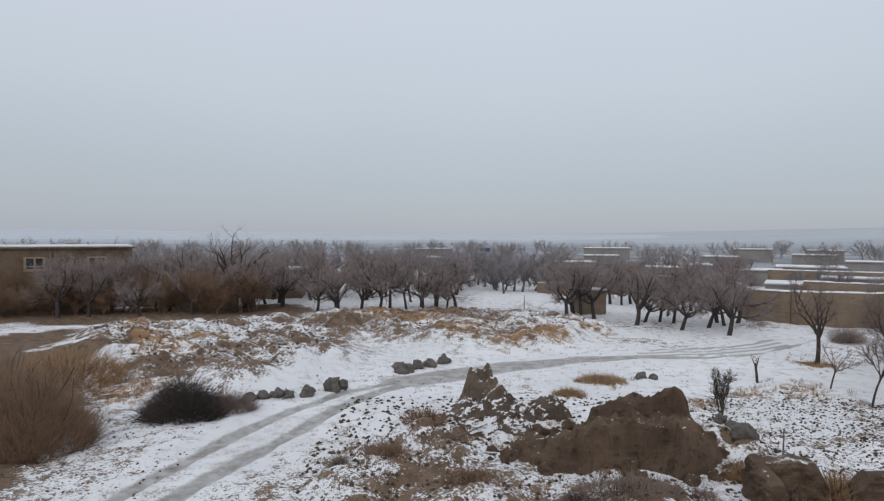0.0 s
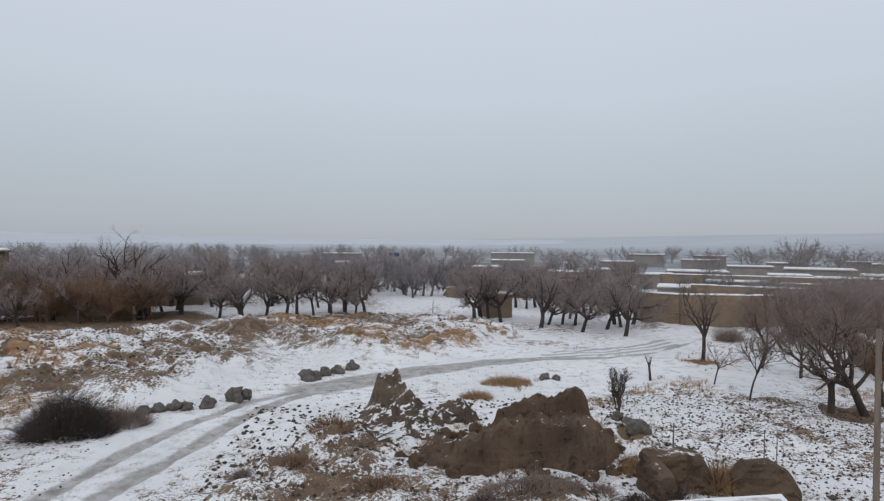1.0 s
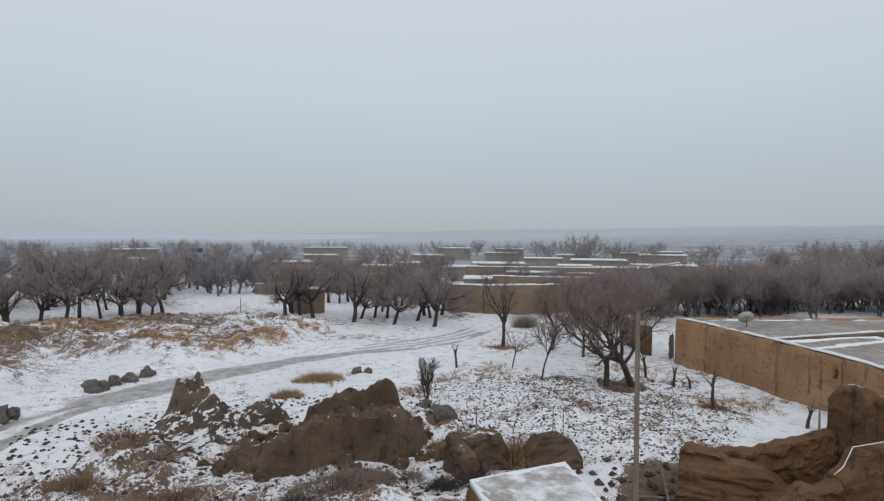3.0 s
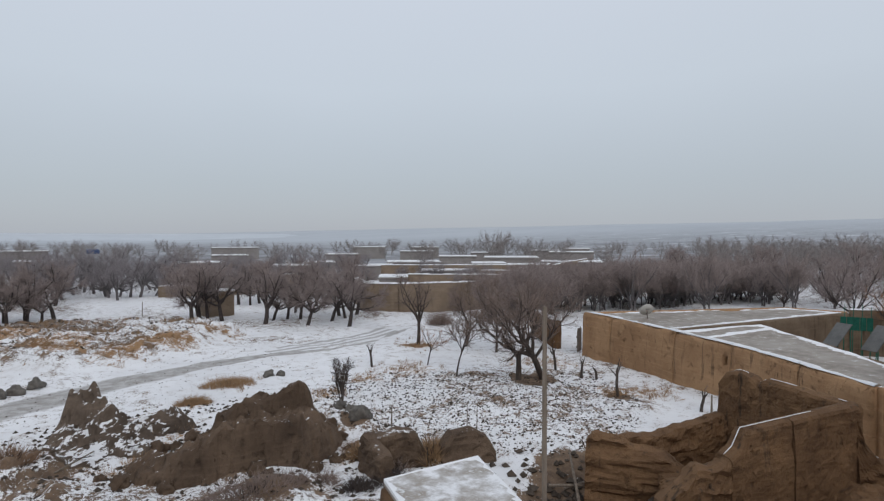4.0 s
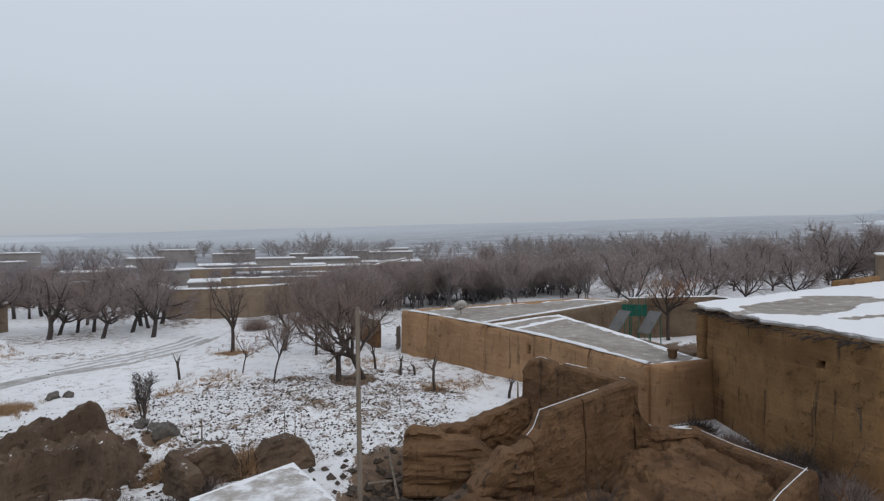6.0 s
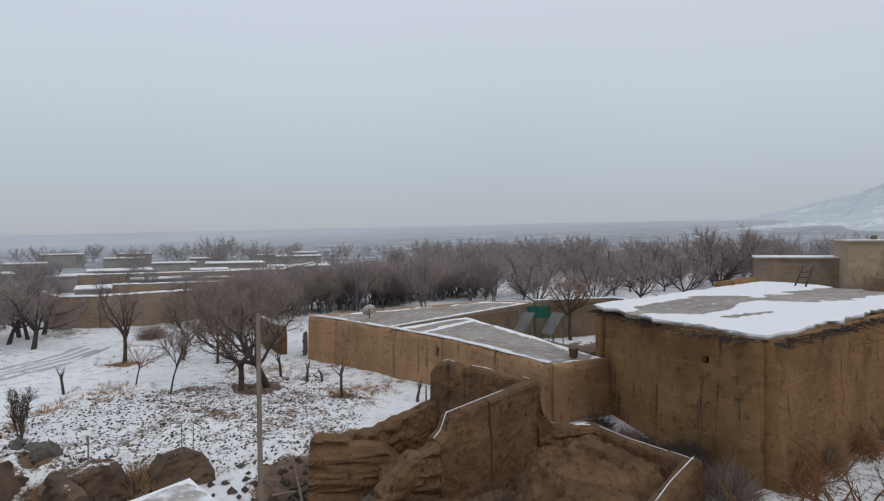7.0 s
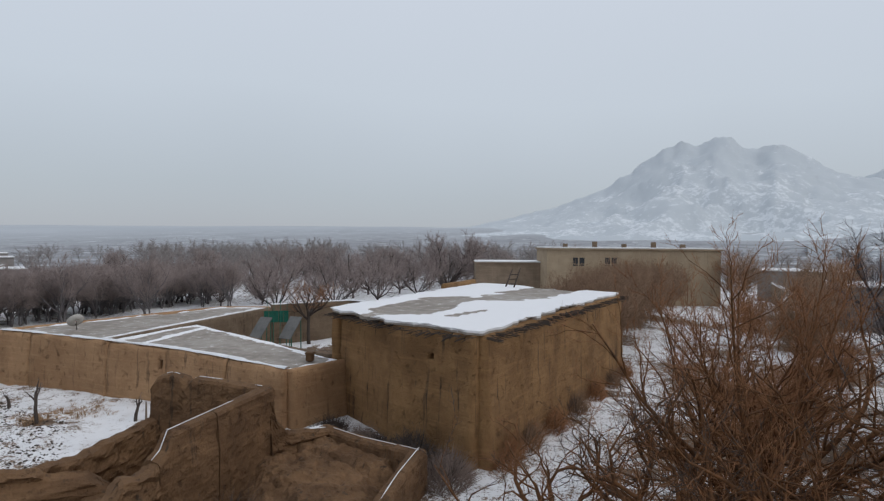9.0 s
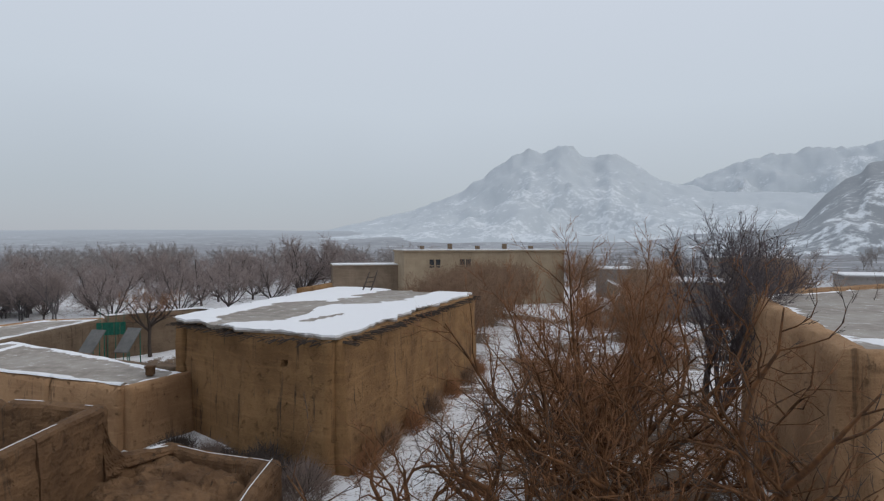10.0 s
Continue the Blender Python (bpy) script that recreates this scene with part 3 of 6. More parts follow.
# ---------------------------------------------------------------- mud walls and houses
def wall_mesh(name, p0, p1, tops, thick, mat, parent=None, label="", base=-0.4, rough=0.05, seed=0, batter=0.0, holes=(), cell=0.22, ragged=0.0, crumble=0.0):
    """A mud wall from p0 to p1, its outer face to the right of that way; tops: (share of the length, height)."""
    p0, p1 = Vector(p0), Vector(p1)
    length = (p1 - p0).length
    d = (p1 - p0) / length
    n = Vector((d.y, -d.x))
    us = sorted({round(float(u), 3) for u in np.linspace(0, length, max(3, int(length / cell) + 1))} | {round(h, 3) for hole in holes for h in hole[:2]})
    hmax = max(t[1] for t in tops)
    fr = sorted({round(float(k), 3) for k in np.linspace(0, 1, max(4, int((hmax - base) / cell) + 1))} | {round((h - base) / (hmax - base), 3) for hole in holes for h in hole[2:]})
    nz = len(fr)
    prof = [(k, 0) for k in fr] + [(None, 1)] + [(k, 2) for k in fr[::-1]]
    U = np.array(us)
    TP = np.interp(U / length, [t[0] for t in tops], [t[1] for t in tops]) + ragged * (fbm(U * 1.3, U * 0 + seed * 3.1, 101, 3) - 0.5) * 2
    K = np.array([1.0 if k is None else k for k, side in prof])
    S = np.array([side for k, side in prof])
    peak = np.array([k is None for k, side in prof])
    Zv = np.where(peak[None, :], TP[:, None] + 0.05, base + K[None, :] * (TP[:, None] - base))
    off = np.where(S == 0, thick * 0.5 + batter * (1 - K), np.where(S == 1, 0.0, -thick * 0.5 - 0.3 * batter * (1 - K)))
    off = np.where((K == 1.0) & (S != 1), off * 0.8, off)[None, :] + 0 * Zv
    WX, WY = p0.x + d.x * U[:, None] + n.x * off, p0.y + d.y * U[:, None] + n.y * off
    wob = (fbm(WX * 0.8 + WY * 0.6 + seed, Zv * 0.8, 111, 4) - 0.5) * 2 * rough + (fbm(WX * 3.1 + WY * 2.7, Zv * 3.3, 113, 3) - 0.5) * (0.6 if rough < 0.12 else 1.0) * rough
    wob = wob + (fbm(WX * 6.3 + WY * 5.9, Zv * 7.1, 117, 2) - 0.5) * (0.05 if rough < 0.12 else 0.20)
    wob = wob + crumble * (0.5 - np.abs(2 * fbm(WX * 2.2 + WY * 1.9, Zv * 2.6, 119 + seed, 4) - 1) * 1.6)
    wob = wob * np.where(S == 0, 1, np.where(S == 1, 0, -1))[None, :]
    WX, WY = WX + n.x * wob, WY + n.y * wob
    verts = np.stack([WX.ravel(), WY.ravel(), Zv.ravel()], 1)
    npr = len(prof)
    skip, faces = set(), []
    for u0, u1, z0, z1 in holes:
        i0, i1 = us.index(round(u0, 3)), us.index(round(u1, 3))
        j0, j1 = fr.index(round((z0 - base) / (hmax - base), 3)), fr.index(round((z1 - base) / (hmax - base), 3))
        for i in range(i0, i1):
            for j in range(j0, j1):
                skip.add((i, j))
                skip.add((i, npr - 2 - j))
        V = lambda i, j: i * npr + j
        for i in range(i0, i1):
            faces.append((V(i, j0), V(i + 1, j0), V(i + 1, npr - 1 - j0), V(i, npr - 1 - j0)))
            faces.append((V(i, j1), V(i, npr - 1 - j1), V(i + 1, npr - 1 - j1), V(i + 1, j1)))
        for j in range(j0, j1):
            faces.append((V(i0, j), V(i0, npr - 1 - j), V(i0, npr - 2 - j), V(i0, j + 1)))
            faces.append((V(i1, j), V(i1, j + 1), V(i1, npr - 2 - j), V(i1, npr - 1 - j)))
    for i in range(len(us) - 1):
        for j in range(npr - 1):
            if (i, j) not in skip:
                a = i * npr + j
                faces.append((a, a + npr, a + npr + 1, a + 1))
    last = (len(us) - 1) * npr
    for j in range(nz):
        if j < nz - 1:
            faces.append((j, j + 1, npr - 2 - j, npr - 1 - j))
            faces.append((last + j, last + npr - 1 - j, last + npr - 2 - j, last + j + 1))
    faces.append((nz - 1, nz, nz + 1))
    faces.append((last + nz - 1, last + nz + 1, last + nz))
    return mesh_ob(name, verts, faces, mat, parent, label)


def snow_cap(p0, p1, tops, width, parent, seed=0, lift=0.05, thick=0.07, cover=0.75, name="snow_cap"):
    p0, p1 = Vector(p0), Vector(p1)
    length = (p1 - p0).length
    d = (p1 - p0) / length
    n = Vector((d.y, -d.x))
    us = np.linspace(0, length, max(4, int(length / 0.18)))
    tp = np.interp(us / length, [t[0] for t in tops], [t[1] for t in tops]) + lift
    k = smooth(fbm(us * 0.9, us * 0 + seed * 2.3, 121, 3), 0.62 - cover * 0.5, 0.8 - cover * 0.4)
    w = width * (0.15 + 0.85 * k) * (0.8 + 0.4 * vnoise(us * 2.1, us * 0 + seed, 123))
    sh = width * 0.25 * (vnoise(us * 1.1, us * 0 + seed + 9, 125) - 0.5)
    O, DZ = np.array([0.5, 0.42, 0.0, -0.42, -0.5]), np.array([-0.07, 0.5, 1.0, 0.5, -0.07])
    o = w[:, None] * O + sh[:, None]
    verts = np.stack([(p0.x + d.x * us[:, None] + n.x * o).ravel(), (p0.y + d.y * us[:, None] + n.y * o).ravel(), (tp[:, None] + thick * (0.3 + 0.7 * k[:, None]) * DZ - 0.02 * (1 - k[:, None])).ravel()], 1)
    faces = list(map(tuple, grid_faces(len(us), 5)))
    m = (len(us) - 1) * 5
    faces += [(4, 3, 2, 1, 0), (m, m + 1, m + 2, m + 3, m + 4)]
    return mesh_ob(name, verts, faces, MAT_SNOW, parent, "thin white snow")


def roof_sheet(name, poly, zs, parent, bands=(), blobs=(), cell=0.3, label="", edge=0.5, seed=0, overhang=0.0, thick=0.14, depth=0.08, base=0.0, skip_edges=(), fray=0.0):
    """A flat mud roof over poly; zs: a height for each corner. Snow lies along its edges, the bands and the blobs."""
    cx, cy = np.mean([p[0] for p in poly]), np.mean([p[1] for p in poly])
    P = [(p[0] + (p[0] - cx) / math.hypot(p[0] - cx, p[1] - cy) * overhang, p[1] + (p[1] - cy) / math.hypot(p[0] - cx, p[1] - cy) * overhang) for p in poly]
    bm = bmesh.new()
    f = bm.faces.new([bm.verts.new((x, y, 0)) for x, y in P])
    for axis in (0, 1):
        lo, hi = min(p[axis] for p in P), max(p[axis] for p in P)
        no = (1, 0, 0) if axis == 0 else (0, 1, 0)
        for v in np.arange(lo + cell, hi, cell):
            co = (v, 0, 0) if axis == 0 else (0, v, 0)
            bmesh.ops.bisect_plane(bm, geom=bm.verts[:] + bm.edges[:] + bm.faces[:], plane_co=co, plane_no=no)
    bmesh.ops.recalc_face_normals(bm, faces=bm.faces[:])
    if sum(g.normal.z for g in bm.faces) < 0:
        bmesh.ops.reverse_faces(bm, faces=bm.faces[:])
    A = np.array([[p[0], p[1], 1] for p in poly])
    plane = np.linalg.lstsq(A, np.array(zs), rcond=None)[0]
    for v in bm.verts:
        if fray and v.is_boundary:
            pull = fray * (float(fbm(np.array([v.co.x * 1.6]), np.array([v.co.y * 1.6]), seed + 41, 3)[0]) * 1.6 - 0.45)
            d = Vector((cx - v.co.x, cy - v.co.y, 0)).normalized()
            v.co += d * pull
    xs, ys = np.array([v.co.x for v in bm.verts]), np.array([v.co.y for v in bm.verts])
    lines = [[a, b] for i, (a, b) in enumerate(zip(P, P[1:] + P[:1])) if i not in skip_edges]
    de = np.min([seg_dist(xs, ys, l) for l in lines], axis=0) + 1.3 * edge * (fbm(xs * 0.9, ys * 0.9, seed, 3) - 0.5) * 2
    snow = np.maximum(base, 1 - smooth(de, edge * 0.4, edge * 1.1))
    for line, w in bands:
        db = seg_dist(xs, ys, line) + 0.4 * w * (fbm(xs * 1.1, ys * 1.1, seed + 7, 3) - 0.5) * 2
        snow = np.maximum(snow, 1 - smooth(db, w * 0.4, w))
    for bx, by, rx, ry, turn, sign in blobs:
        c, s = math.cos(radians(turn)), math.sin(radians(turn))
        q = np.hypot(((xs - bx) * c + (ys - by) * s) / rx, (-(xs - bx) * s + (ys - by) * c) / ry) + 1.1 * (fbm(xs * 0.8, ys * 0.8, seed + 5, 4) - 0.5)
        k = 1 - smooth(q, 0.75, 1.05)
        snow = np.maximum(snow, k) if sign > 0 else snow * (1 - k)
    zz = plane[0] * xs + plane[1] * ys + plane[2] + depth * snow * (0.6 + 0.8 * fbm(xs, ys, seed + 2, 3)) + 0.06 * (fbm(xs * 0.5, ys * 0.5, seed + 3, 3) - 0.5)
    for v, z in zip(bm.verts, zz):
        v.co.z = z
    edges = [e for e in bm.edges if e.is_boundary]
    r = bmesh.ops.extrude_edge_only(bm, edges=edges)
    low = [g for g in r["geom"] if isinstance(g, bmesh.types.BMVert)]
    for v in low:
        v.co.z -= thick + depth
    me = bpy.data.meshes.new(name)
    bm.to_mesh(me)
    n_all = len(bm.verts)
    bm.free()
    full = np.zeros(n_all, np.float32)
    full[:len(snow)] = snow
    me.attributes.new("snow", "FLOAT", "POINT").data.foreach_set("value", full)
    me.materials.append(MAT_ROOF)
    ob = new(name, me)
    ob.parent = parent
    if label:
        ob["label"] = label
    return ob


def spike_rows(name, items, mat, parent, label="", sides=4):
    """Short sticks: (start, end, radius)."""
    verts, faces = [], []
    for a, b, r in items:
        a, b = Vector(a), Vector(b)
        d = (b - a).normalized()
        u = d.orthogonal().normalized()
        w = d.cross(u)
        k = len(verts)
        for q, rr in ((a, r), (b, r * 0.6)):
            for i in range(sides):
                t = 2 * math.pi * i / sides
                verts.append(tuple(q + (u * math.cos(t) + w * math.sin(t)) * rr))
        for i in range(sides):
            j = (i + 1) % sides
            faces.append((k + i, k + j, k + sides + j, k + sides + i))
        faces.append(tuple(k + sides + i for i in range(sides)))
    return mesh_ob(name, verts, faces, mat, parent, label)


def flat(z):
    return [(0, z), (1, z)]


# tall square house with a snow-covered roof
tall = empty("tall_mud_house", 28, 2, 0, "tall windowless mud house with a snow-covered flat roof", "house")
T = [(25.0, 8.1), (21.45, 4.8), (19.45, 1.75), (35.2, -4.3), (41.3, 3.6)]
wall_mesh("wall", (25.28, 7.8), (21.73, 4.5), flat(4.15), 0.5, MAT_MUD, tall, rough=0.08, seed=1, batter=0.14)
wall_mesh("wall", T[1], T[2], flat(4.15), 0.5, MAT_MUD, tall, rough=0.09, seed=2, batter=0.16, holes=[(1.75, 2.0, 3.2, 3.42)])
wall_mesh("wall", T[2], T[3], flat(4.15), 0.5, MAT_MUD, tall, rough=0.10, seed=3, batter=0.16, holes=[(11.0, 11.2, 3.0, 3.2)])
wall_mesh("wall", T[3], T[4], flat(4.15), 0.5, MAT_MUD, tall, rough=0.06, seed=4)
wall_mesh("wall", T[4], T[0], flat(4.15), 0.5, MAT_MUD, tall, rough=0.06, seed=5)
roof_sheet("roof", T, [4.22] * 5, tall, blobs=[(27.4, 4.8, 5.4, 1.5, -10, -1), (34.4, 0.2, 5.4, 1.7, -20, -1), (24.2, 2.6, 1.8, 0.35, -25, -1)], edge=1.2, seed=6, overhang=0.40, thick=0.04, depth=0.10, base=0.9, fray=0.5, label="snow-covered roof with bare wet mud patches", cell=0.28)
rng = random.Random(5)
brush = []
for (ax, ay), (bx, by) in ((T[0], T[1]), (T[1], T[2]), (T[2], T[3])):
    L = math.hypot(bx - ax, by - ay)
    nx, ny = (by - ay) / L, -(bx - ax) / L
    for i in range(int(L / 0.06)):
        u = rng.random()
        px, py, z = ax + (bx - ax) * u, ay + (by - ay) * u, 4.10 + rng.uniform(-0.04, 0.05)
        o = rng.uniform(0.40, 0.74)
        s = rng.uniform(-0.18, 0.18)
        brush.append(((px, py, z), (px + nx * o + (bx - ax) / L * s, py + ny * o + (by - ay) / L * s, z - rng.uniform(-0.03, 0.14)), rng.uniform(0.010, 0.028)))
spike_rows("eave_brush", brush, MAT_BARK, tall, "dark brushwood ends under the roof edge")

# ladder that leans out of the roof hatch
ladder = empty("ladder", 38.2, 1.3, 4.28, "small dark wooden ladder sticking up from the snowy roof", "ladder", turn=-10)
for off in (0.0, 0.5):
    spike_rows("rail", [((-0.2, off, -0.05), (0.15, off - 0.35, 1.2 - 0.2 * off), 0.06)], MAT_BARK, ladder)
for k in range(3):
    f = 0.2 + 0.24 * k
    spike_rows("rung", [((-0.2 + 0.35 * f, -0.35 * f - 0.03, 1.2 * f), (-0.2 + 0.35 * f, 0.53 - 0.35 * f, 1.12 * f), 0.04)], MAT_BARK, ladder)
wall_mesh("parapet", (41.0, 4.0), (36.2, 5.3), flat(4.55), 0.3, MAT_MUD, tall, base=4.0, seed=7)

# long low compound
low = empty("low_mud_house", 29, 17, 0, "long low mud house with flat roofs edged in snow", "house")
FRONT = [(27.2, 26.1), (26.75, 23.6), (25.5, 18.6), (24.6, 15.2), (23.4, 11.9), (22.3, 9.1)]
Z = [2.5, 2.5, 2.45, 2.4, 2.32, 2.2]
for i in range(5):
    hole = [(3.0, 3.25, 1.55, 1.95)] if i == 2 else []
    wall_mesh("wall", FRONT[i], FRONT[i + 1], flat(min(Z[i], Z[i + 1])) if hole else [(0, Z[i]), (1, Z[i + 1])], 0.45, MAT_MUD_LIGHT, low, rough=0.08, seed=10 + i, batter=0.12, holes=hole, ragged=0.0 if hole else 0.05)
    snow_cap(FRONT[i], FRONT[i + 1], [(0, Z[i] + 0.03), (1, Z[i + 1] + 0.03)], 0.34, low, seed=i, cover=0.85)
wall_mesh("wall", FRONT[5], (24.7, 7.7), flat(2.2), 0.45, MAT_MUD_LIGHT, low, seed=16, batter=0.12)
wall_mesh("wall", (39.5, 21.0), FRONT[0], flat(2.5), 0.45, MAT_MUD_LIGHT, low, seed=17)
wall_mesh("wall", (40.2, 17.8), (39.5, 21.0), flat(2.5), 0.45, MAT_MUD_LIGHT, low, seed=18)
# courtyard faces: their shade is painted by the greyer mud
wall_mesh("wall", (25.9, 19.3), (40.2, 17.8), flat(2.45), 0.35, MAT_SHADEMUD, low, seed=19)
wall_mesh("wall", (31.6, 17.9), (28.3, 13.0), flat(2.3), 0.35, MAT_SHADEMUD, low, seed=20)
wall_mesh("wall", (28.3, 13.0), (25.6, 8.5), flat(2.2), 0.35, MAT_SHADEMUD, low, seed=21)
roof_sheet("roof", [(27.2, 26.1), (25.75, 19.4), (40.0, 18.0), (39.4, 20.9)], [2.42, 2.42, 2.42, 2.42], low, edge=0.34, seed=31, label="wet mud roof with snow along its edges", bands=[([(25.8, 19.3), (40, 18)], 0.7)])
roof_sheet("roof", [(25.6, 18.9), (24.6, 15.2), (23.4, 11.9), (22.3, 9.1), (24.6, 7.9), (28.2, 13.0), (31.4, 18.0)], [2.38, 2.34, 2.25, 2.12, 2.12, 2.25, 2.38], low, edge=0.34, seed=33, bands=[([(25.2, 17.2), (31.0, 17.2)], 0.35)], label="wet mud roof with snow along its edges")
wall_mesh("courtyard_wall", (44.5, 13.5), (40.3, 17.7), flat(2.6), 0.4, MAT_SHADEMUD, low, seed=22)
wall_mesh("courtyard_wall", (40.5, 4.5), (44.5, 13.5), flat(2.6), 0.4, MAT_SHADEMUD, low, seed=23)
snow_cap((44.5, 13.5), (40.3, 17.7), flat(2.62), 0.4, low, seed=24)
snow_cap((40.5, 4.5), (44.5, 13.5), flat(2.62), 0.4, low, seed=25)


def small_box(name, x, y, z, sx, sy, sz, mat, label, category, turn=0, group=""):
    ob = empty(name, x, y, z, label, category, group, turn=turn)
    part("flue", box_bm(-sx / 2, sx / 2, -sy / 2, sy / 2, 0, sz, 0.03), mat, ob)
    part("cap", box_bm(-sx * 0.62, sx * 0.62, -sy * 0.62, sy * 0.62, sz - 0.02, sz + 0.06, 0.02), mat, ob)
    return ob


small_box("roof_vent", 24.35, 9.0, 2.17, 0.28, 0.28, 0.3, MAT_RUIN, "small dark mud vent on the wet roof", "vent")
dish = empty("satellite_dish", 28.6, 22.9, 2.44, "small dusty grey satellite dish on the mud roof", "satellite dish", turn=150)
bm = bmesh.new()
rings = [[bm.verts.new((0.40 * r * math.cos(a * math.pi / 8), 0.40 * r * math.sin(a * math.pi / 8), 0.10 * r * r + z)) for a in range(16)] for r, z in ((0.15, 0), (0.5, 0), (0.8, 0), (1.0, 0), (1.0, -0.02), (0.5, -0.02), (0.15, -0.02))]
for r0, r1 in zip(rings, rings[1:] + rings[:1]):
    for a in range(16):
        bm.faces.new((r0[a], r0[(a + 1) % 16], r1[(a + 1) % 16], r1[a]))
bmesh.ops.transform(bm, matrix=pose(0, 0, 0.42, 55, 0, 0), verts=bm.verts[:])
part("reflector", bm, MAT_FRAME, dish, smooth_faces=True)
spike_rows("arm", [((0, 0, 0.2), (0, -0.42, 0.52), 0.014)], MAT_BARK, dish)
spike_rows("mast", [((0, 0.08, -0.04), (0, 0.04, 0.42), 0.03)], MAT_BARK, dish, sides=8)

# tilted panels and green netting in the courtyard
for px, py, turn in ((32.5, 14.9, 72), (33.1, 13.4, 72)):
    sp = empty("solar_panel", px, py, 0, "dark tilted solar panel on a metal stand", "solar panel", "courtyard panels", turn=turn)
    bm = box_bm(-0.42, 0.42, -0.025, 0.025, -0.75, 0.75, 0.01)
    bmesh.ops.transform(bm, matrix=pose(0, 0, 2.2, 42, 0, 0), verts=bm.verts[:])
    part("panel", bm, MAT_PANEL, sp)
    for ex in (-0.34, 0.34):
        spike_rows("leg", [((ex, 0.5, 0), (ex, 0.45, 1.72), 0.035)], MAT_GREEN, sp)
        spike_rows("leg", [((ex, -0.5, 0), (ex, -0.45, 2.6), 0.035)], MAT_GREEN, sp)
gf = empty("green_fence", 37.2, 16.0, 0, "bright green sheet-metal fence in the courtyard", "fence", turn=-65)
for k in range(5):
    part("panel", box_bm(-0.75 + k * 0.3, -0.47 + k * 0.3, -0.03 + 0.02 * (k % 2), 0.03 + 0.02 * (k % 2), 1.9, 2.62, 0.01), MAT_GREEN, gf)
for k in range(4):
    spike_rows("picket", [((-0.6 + 0.4 * k, 0, 0.0), (-0.55 + 0.4 * k, 0, 3.3 - 0.1 * (k % 2)), 0.035)], MAT_GREEN, gf)

def mound(name, parent, ridges, mat, seed, cell=0.075, warp=0.45, rugged=0.3, label=""):
    """A rugged heap over the ground; ridges: lists of (x, y, height, half width, fall)."""
    pts = [p for r in ridges for p in r]
    x0, x1 = min(p[0] for p in pts) - 2.2, max(p[0] for p in pts) + 2.2
    y0, y1 = min(p[1] for p in pts) - 2.2, max(p[1] for p in pts) + 2.2
    xs, ys = np.arange(x0, x1, cell), np.arange(y0, y1, cell)
    X, Y = np.meshgrid(xs, ys, indexing="ij")
    wx = X + warp * 2 * (fbm(X * 1.1, Y * 1.1, seed, 4) - 0.5) + 0.22 * (fbm(X * 4.5, Y * 4.5, seed + 9, 3) - 0.5)
    wy = Y + warp * 2 * (fbm(X * 1.1, Y * 1.1, seed + 5, 4) - 0.5) + 0.22 * (fbm(X * 4.5, Y * 4.5, seed + 13, 3) - 0.5)
    h = np.zeros(X.shape)
    for ridge in ridges:
        for a, b in zip(ridge[:-1], ridge[1:]):
            dx, dy = b[0] - a[0], b[1] - a[1]
            t = np.clip(((wx - a[0]) * dx + (wy - a[1]) * dy) / (dx * dx + dy * dy), 0, 1)
            d = np.hypot(wx - a[0] - t * dx, wy - a[1] - t * dy)
            w, fall = a[3] + (b[3] - a[3]) * t, a[4] + (b[4] - a[4]) * t
            k = np.clip(1 - (d - w) / fall, 0, 1)
            h = np.maximum(h, (a[2] + (b[2] - a[2]) * t) * k ** 0.8)
    crack = 1 - np.abs(2 * fbm(X * 1.6, Y * 1.6, seed + 21, 4) - 1)
    body = smooth(h, 0.02, 0.5)
    h = h + body * rugged * (1.5 * (fbm(X * 2.3, Y * 2.3, seed + 17, 4) - 0.5) - 0.9 * (crack - 0.62))
    h = h + body * 0.10 * (fbm(X * 8, Y * 8, seed + 31, 2) - 0.5)
    Z = height(X, Y) + np.where(h > 0.03, h, -0.12)
    f = grid_faces(len(xs), len(ys))
    hv = h.ravel()
    f = f[np.max(hv[f], axis=1) > 0.03]
    used = np.unique(f)
    idx = np.zeros(hv.size, int)
    idx[used] = np.arange(used.size)
    return mesh_ob(name, np.stack([X.ravel(), Y.ravel(), Z.ravel()], 1)[used], idx[f], mat, parent, label, smooth_faces=False)


